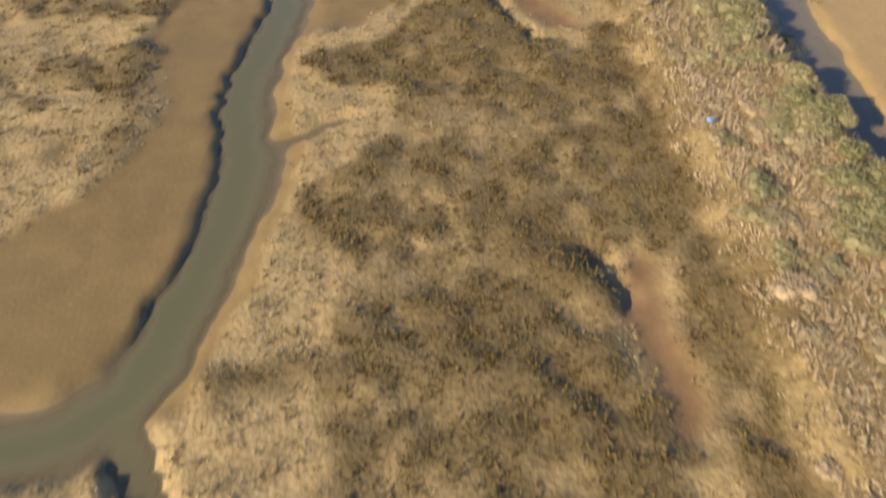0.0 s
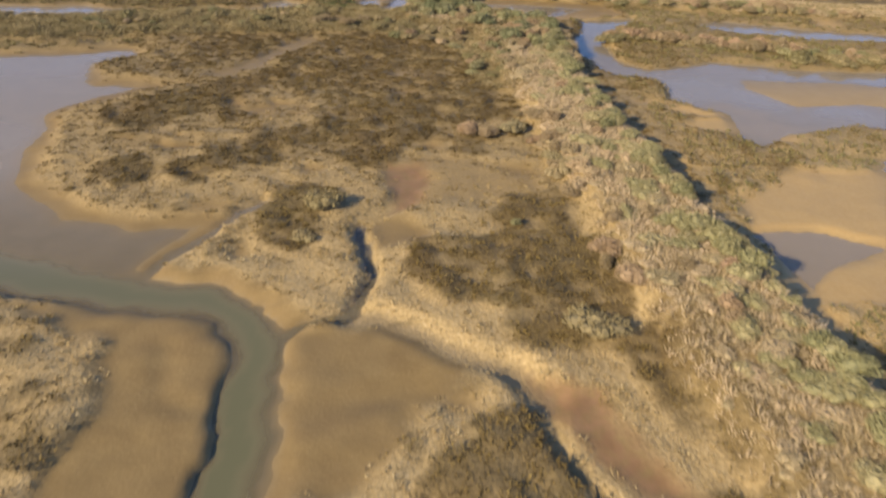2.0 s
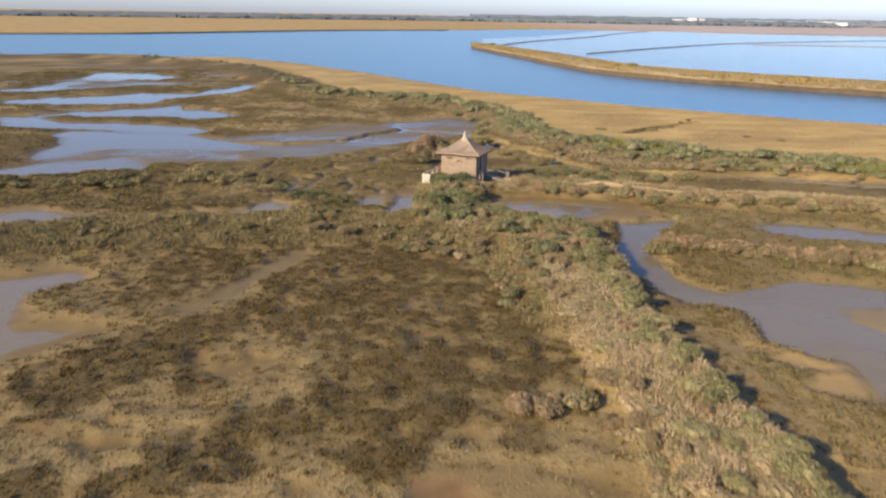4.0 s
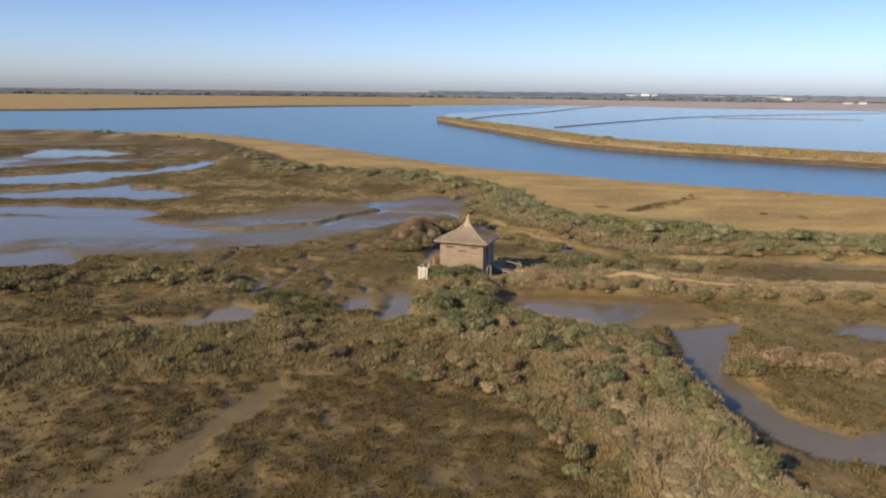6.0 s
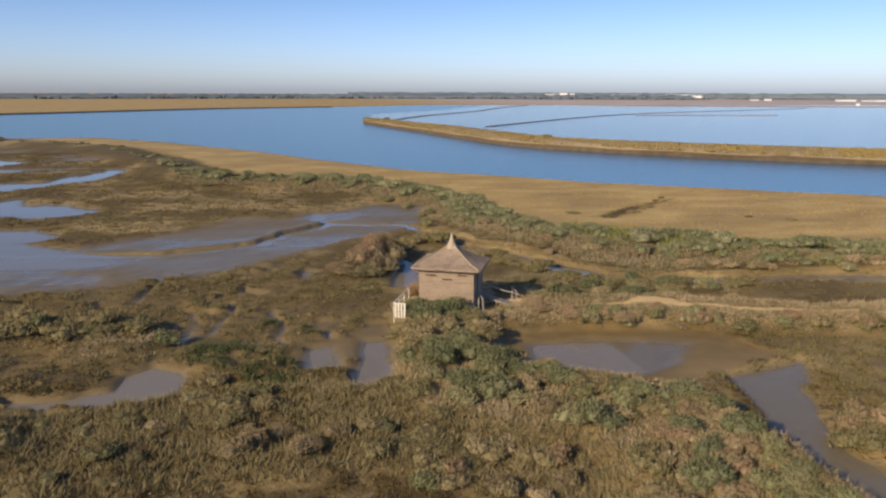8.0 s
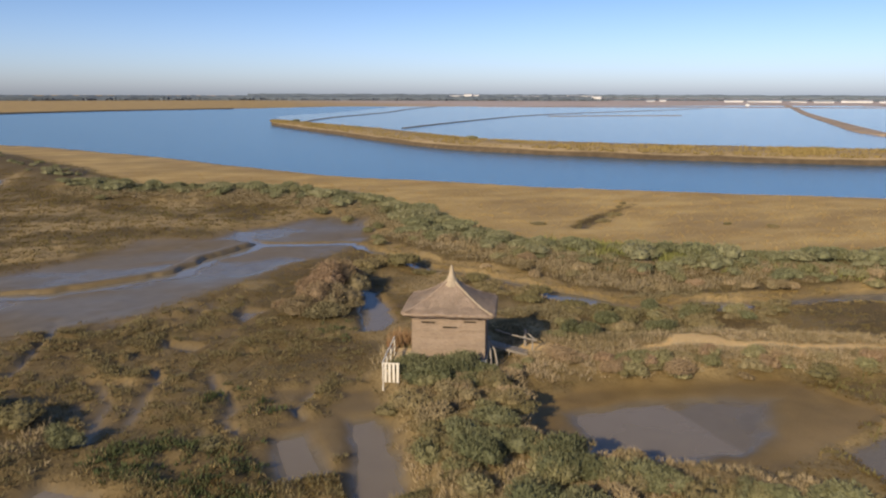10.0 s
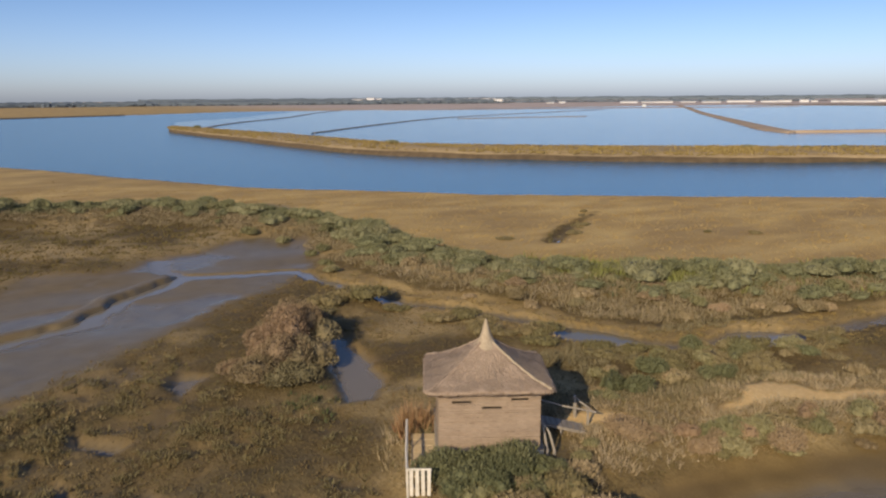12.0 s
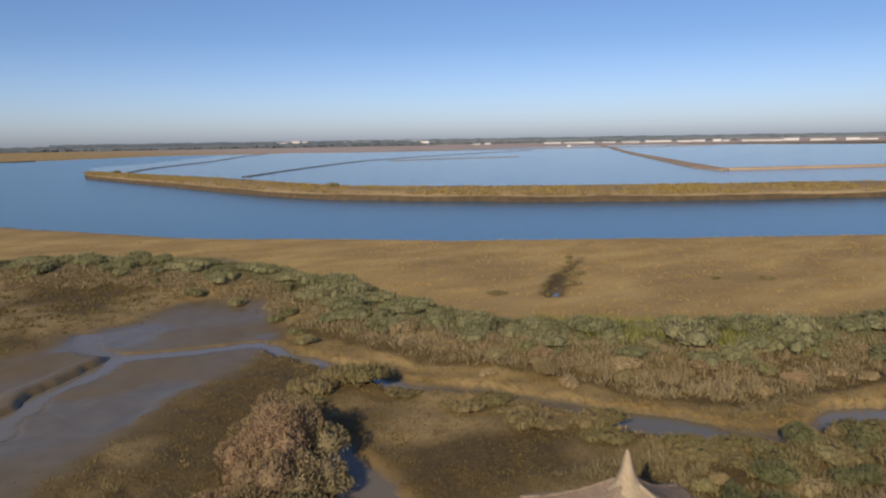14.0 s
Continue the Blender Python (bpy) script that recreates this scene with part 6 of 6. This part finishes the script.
cover("marsh_plants", -60, -25, -12, 36, 1.6, lambda p, x, y: p["veg"], 0.32, 0.24, 9, 0.05,
      lambda p, x, y, r: 0.5 + 0.6 * fbm(x, y, 5, 109) + 0.2 * r.normal(0, 1, len(x)), MARSH_MIX, "olive and brown low marsh plants", "marsh plants", 19)
cover("marsh_plants", 15, 60, -20, 11, 1.6, lambda p, x, y: p["veg"] * (1 - p["berm"]), 0.32, 0.24, 9, 0.05,
      lambda p, x, y, r: 0.6 + 0.6 * fbm(x, y, 5, 110) + 0.2 * r.normal(0, 1, len(x)), MARSH_MIX, "olive and tan low marsh plants", "marsh plants", 20)
cover("tussocks", -40, 3, 85, 122, 10, lambda p, x, y: p["veg"] * p["hum"] * smooth(-0.1, 0.15, fbm(x, y, 1.9, 94)), 0.2, 0.22, 17, 0.024,
      lambda p, x, y, r: 0.5 + 0.6 * fbm(x, y, 4, 77) + 0.2 * r.normal(0, 1, len(x)), SCRUB_LEAF, "olive tussocks between small marsh gullies", "marsh plants", 15)
cover("bank_scrub", -42, 8, 74, 92, 15, lambda p, x, y: smooth(0.1, 0.6, p["band_b"]) * (1 - smooth(0.1, 0.5, p["berm"])), 0.24, 0.42, 15, 0.02,
      lambda p, x, y, r: 0.1 + 0.6 * fbm(x, y, 2.6, 74) + 0.2 * r.normal(0, 1, len(x)), BAND_GRASS, "tan and olive grassy scrub on the cross bank", "scrub", 10, 1.0)
FOOT = [(-3.4, 80.2), (-1.6, 78.6), (2.2, 76.0), (3.6, 71.8), (3.9, 66.6), (5.4, 63.0), (8, 63), (8, 80), (3, 83), (-3, 83)]
cover("foot_scrub", -4, 9, 62, 84, 15, lambda p, x, y: smooth(-0.6, 0.5, area(x, y, FOOT) + 0.8 * fbm(x, y, 1.6, 130)) * (1 - smooth(0.5, 0.9, p["berm"])), 0.25, 0.36, 16, 0.022,
      lambda p, x, y, r: 0.1 + 0.7 * fbm(x, y, 2.2, 131) + 0.2 * r.normal(0, 1, len(x)), BAND_GRASS, "tan and olive grassy scrub at the foot of the long bank", "scrub", 22, 1.0)
cover("levee_scrub", -30, 75, 95, 195, 4.5, lambda p, x, y: smooth(8.5, 5.5, p["d_lev"]) * smooth(-4.2, -2.2, p["lev_n"] + 3.0 * smooth(12, 20, x)) * smooth(4.5, 2.5, p["lev_n"] + 3.0 * smooth(12, 20, x)), 0.45, 0.34, 16, 0.045,
      lambda p, x, y, r: 0.4 + 0.7 * fbm(x, y, 4, 72) + 0.2 * r.normal(0, 1, len(x)), LEVEE_LEAF, "grey-green scrub on the river levee", "scrub", 11, 1.0)
cover("levee_grass", -30, 75, 92, 185, 4.5, lambda p, x, y: smooth(8.6, 6.8, p["d_lev"] + 1.5 * fbm(x, y, 4, 105) - 3.2 * smooth(12, 20, x)) * smooth(-1.5, -3.5, p["lev_n"] + 2.0 * smooth(12, 20, x)) * smooth(3.0, 4.0, p["d_crn"]), 0.4, 0.5, 18, 0.034,
      lambda p, x, y, r: 0.2 + 0.6 * fbm(x, y, 4, 73) + 0.2 * r.normal(0, 1, len(x)), LEVEE_STRAW, "pale brown dry grass on the levee slope", "grass", 12)
cover("creek_grass", 5, 45, 98, 140, 3.5, lambda p, x, y: p["veg"] * smooth(2.6, 2.0, p["d_crn"]) * smooth(0.75, 1.0, p["d_crn"]), 0.2, 0.16, 12, 0.026,
      lambda p, x, y, r: 0.25 + 0.4 * fbm(x, y, 4, 75) + 0.2 * r.normal(0, 1, len(x)), MEADOW, "tan grass fringing the tidal creek", "grass", 13)
cover("meadow_grass", -50, 120, 105, 290, 1.3, lambda p, x, y: p["ochre"] * smooth(1, 4, p["lev_n"]) * smooth(0.5, -1.5, p["riv"]) * smooth(230, 170, y), 0.8, 0.10, 8, 0.10,
      lambda p, x, y, r: 0.5 + 0.7 * fbm(x * 0.5, y, 9, 70) + 0.15 * r.normal(0, 1, len(x)), MEADOW, "ochre grass of the river meadow", "grass", 7)
cover("bank_grass", -45, 70, 86, 108, 9, lambda p, x, y: np.maximum(smooth(0.3, 0.7, p["bank"]), 0.7 * p["band_a"]) * (1 - smooth(0.1, 0.35, p["sand"])) * smooth(2.9, 4, p["hut_d"]),
      0.26, 0.36, 18, 0.02, lambda p, x, y, r: 0.25 + 0.3 * smooth(3, 8, x) + 0.6 * fbm(x, y, 3, 71) + 0.2 * r.normal(0, 1, len(x)), BANK_GRASS, "dry brown grass on the low banks", "grass", 8)


cover("path_scrub", 9, 27, 99, 109, 13, lambda p, x, y: p["veg"] * smooth(1.0, 1.6, p["d_path"]) * smooth(1.4, 2.4, p["d_crn"]) * smooth(-0.3, 0.1, fbm(x, y, 3, 123)) * smooth(98.5, 100, y + 0.25 * (x - 16)), 0.26, 0.36, 16, 0.026,
      lambda p, x, y, r: 0.4 + 0.8 * fbm(x, y, 2.6, 124) + 0.2 * r.normal(0, 1, len(x)), OLIVE_AND_SHADE_TWIG, "olive-brown scrub between creek and path", "scrub", 21, 1.0)
cover("green_mats", -34, 2, 86, 122, 14, lambda p, x, y: p["veg"] * p["hum"] * smooth(0.22, 0.45, 0.7 * p["green"] + 0.7 * fbm(x, y, 6.5, 103) + 0.3 * np.maximum.reduce([smooth(r0 * 1.8, r0 * 0.6, np.hypot(x - gx, y - gy)) for gx, gy, r0 in ((-6, 91.3, 2.4), (-7.9, 100.7, 1.1), (-5.1, 98.4, 1.0), (-2.2, 97.8, 0.9), (-11.9, 101.5, 0.7), (-9.0, 94, 1.5))])), 0.24, 0.26, 15, 0.03,
      lambda p, x, y, r: 0.5 + 0.5 * fbm(x, y, 3, 104) + 0.2 * r.normal(0, 1, len(x)), GREEN_MAT, "low dark green mats of marsh plants", "marsh plants", 18)
cover("rim_grass", -40, 3, 85, 122, 7, lambda p, x, y: p["veg"] * p["hum"] * smooth(0.05, 0.09, p["gully"]) * smooth(0.2, 0.12, p["gully"]) * smooth(-0.1, 0.2, fbm(x, y, 2.5, 98)), 0.16, 0.22, 11, 0.026,
      lambda p, x, y, r: 0.1 + 0.4 * fbm(x, y, 4, 78) + 0.2 * r.normal(0, 1, len(x)), CORDGRASS, "tan grass on the rims of small gullies", "grass", 16)
cover("fresh_grass", 24, 60, 100, 128, 6, lambda p, x, y: smooth(7, 5, p["d_lev"]) * smooth(3, 0, p["lev_n"]) * smooth(0.0, 0.3, fbm(x, y, 5, 99) + 0.1), 0.4, 0.8, 12, 0.05,
      lambda p, x, y, r: 0.5 + 0.3 * r.normal(0, 1, len(x)), FRESH_GRASS, "fresh yellow-green grass on the levee", "grass", 17)


def litter():
    """A crumpled scrap of blue plastic on the bank."""
    r = random.Random(3)
    bm = bmesh.new()
    bmesh.ops.create_icosphere(bm, subdivisions=2, radius=0.11)
    for v in bm.verts:
        v.co = Vector((v.co.x * 1.3, v.co.y, v.co.z * 0.55)) * r.uniform(0.7, 1.2)
    ob = part("plastic_scrap", bm, BLUE_PLASTIC)
    ob.matrix_basis = pose(9.9, 17.5, float(heights([9.9], [17.5])[0]) + 0.3, 10, 5, 30)
    tagged(ob, "crumpled scrap of pale blue plastic caught in the grass", "litter")


litter()


def dike_grass():
    line = smooth_line(MAIN_DIKE, 1500)
    r = np.random.default_rng(9)
    i = r.integers(0, 1500, 5200)
    d = np.gradient(line[:, :2], axis=0)
    d /= np.linalg.norm(d, axis=1)[:, None]
    o = r.uniform(-0.9, 0.9, len(i))
    x, y = line[i, 0] - d[i, 1] * line[i, 2] * o, line[i, 1] + d[i, 0] * line[i, 2] * o
    z = 1.7 * (1 - 0.45 * np.abs(o) ** 3)
    stuff("dike_grass", clump_mesh("dike_grass", x, y, z, 0.9, 0.75 * r.uniform(0.5, 1.3, len(i)), 9, 0.16, 0.4 + 0.3 * r.normal(0, 1, len(i)), MEADOW, 0.6, 9), "ochre grass on the long dike", "grass")


dike_grass()
for x, y, q in ((126, 203, 0.9), (136, 197, 1.2), (147, 190, 1.3), (154, 185, 1.0), (163, 180, 0.9), (188, 165, 1.0), (214, 152, 1.9), (220, 149, 1.6), (48, 404, 1.8), (60, 338, 1.2), (66, 300, 1.1), (74, 262, 1.3), (107, 218, 0.8), (117, 212, 0.6), (131, 203, 0.5), (141, 196, 0.6), (158, 186, 0.5), (170, 178, 0.7), (178, 173, 0.5), (196, 163, 0.6), (204, 159, 0.5), (228, 147, 0.7), (238, 142, 0.6), (252, 135, 0.8)):
    levee_kind.put(x, y, 1.55, q, RND)
plant(small_kind, [(2.2 + 0.5 * math.sin(k), 102.6 + 0.5 * math.cos(k * 1.6), 0) for k in range(2)], 0.8, 1.0)
px, py, pz = place(-2.75, 1.2)
r9 = np.random.default_rng(4)
reeds = new("reed_clump", clump_mesh("reed_clump", px + r9.normal(0, 0.34, 60), py + r9.normal(0, 0.34, 60), np.full(60, pz), 0.2, 1.3 * r9.uniform(0.6, 1.1, 60), 18, 0.03, r9.uniform(0, 1, 60), REED, 0.6, 5))
tagged(reeds, "rust-brown dry reeds beside the hide's landing", "reeds")
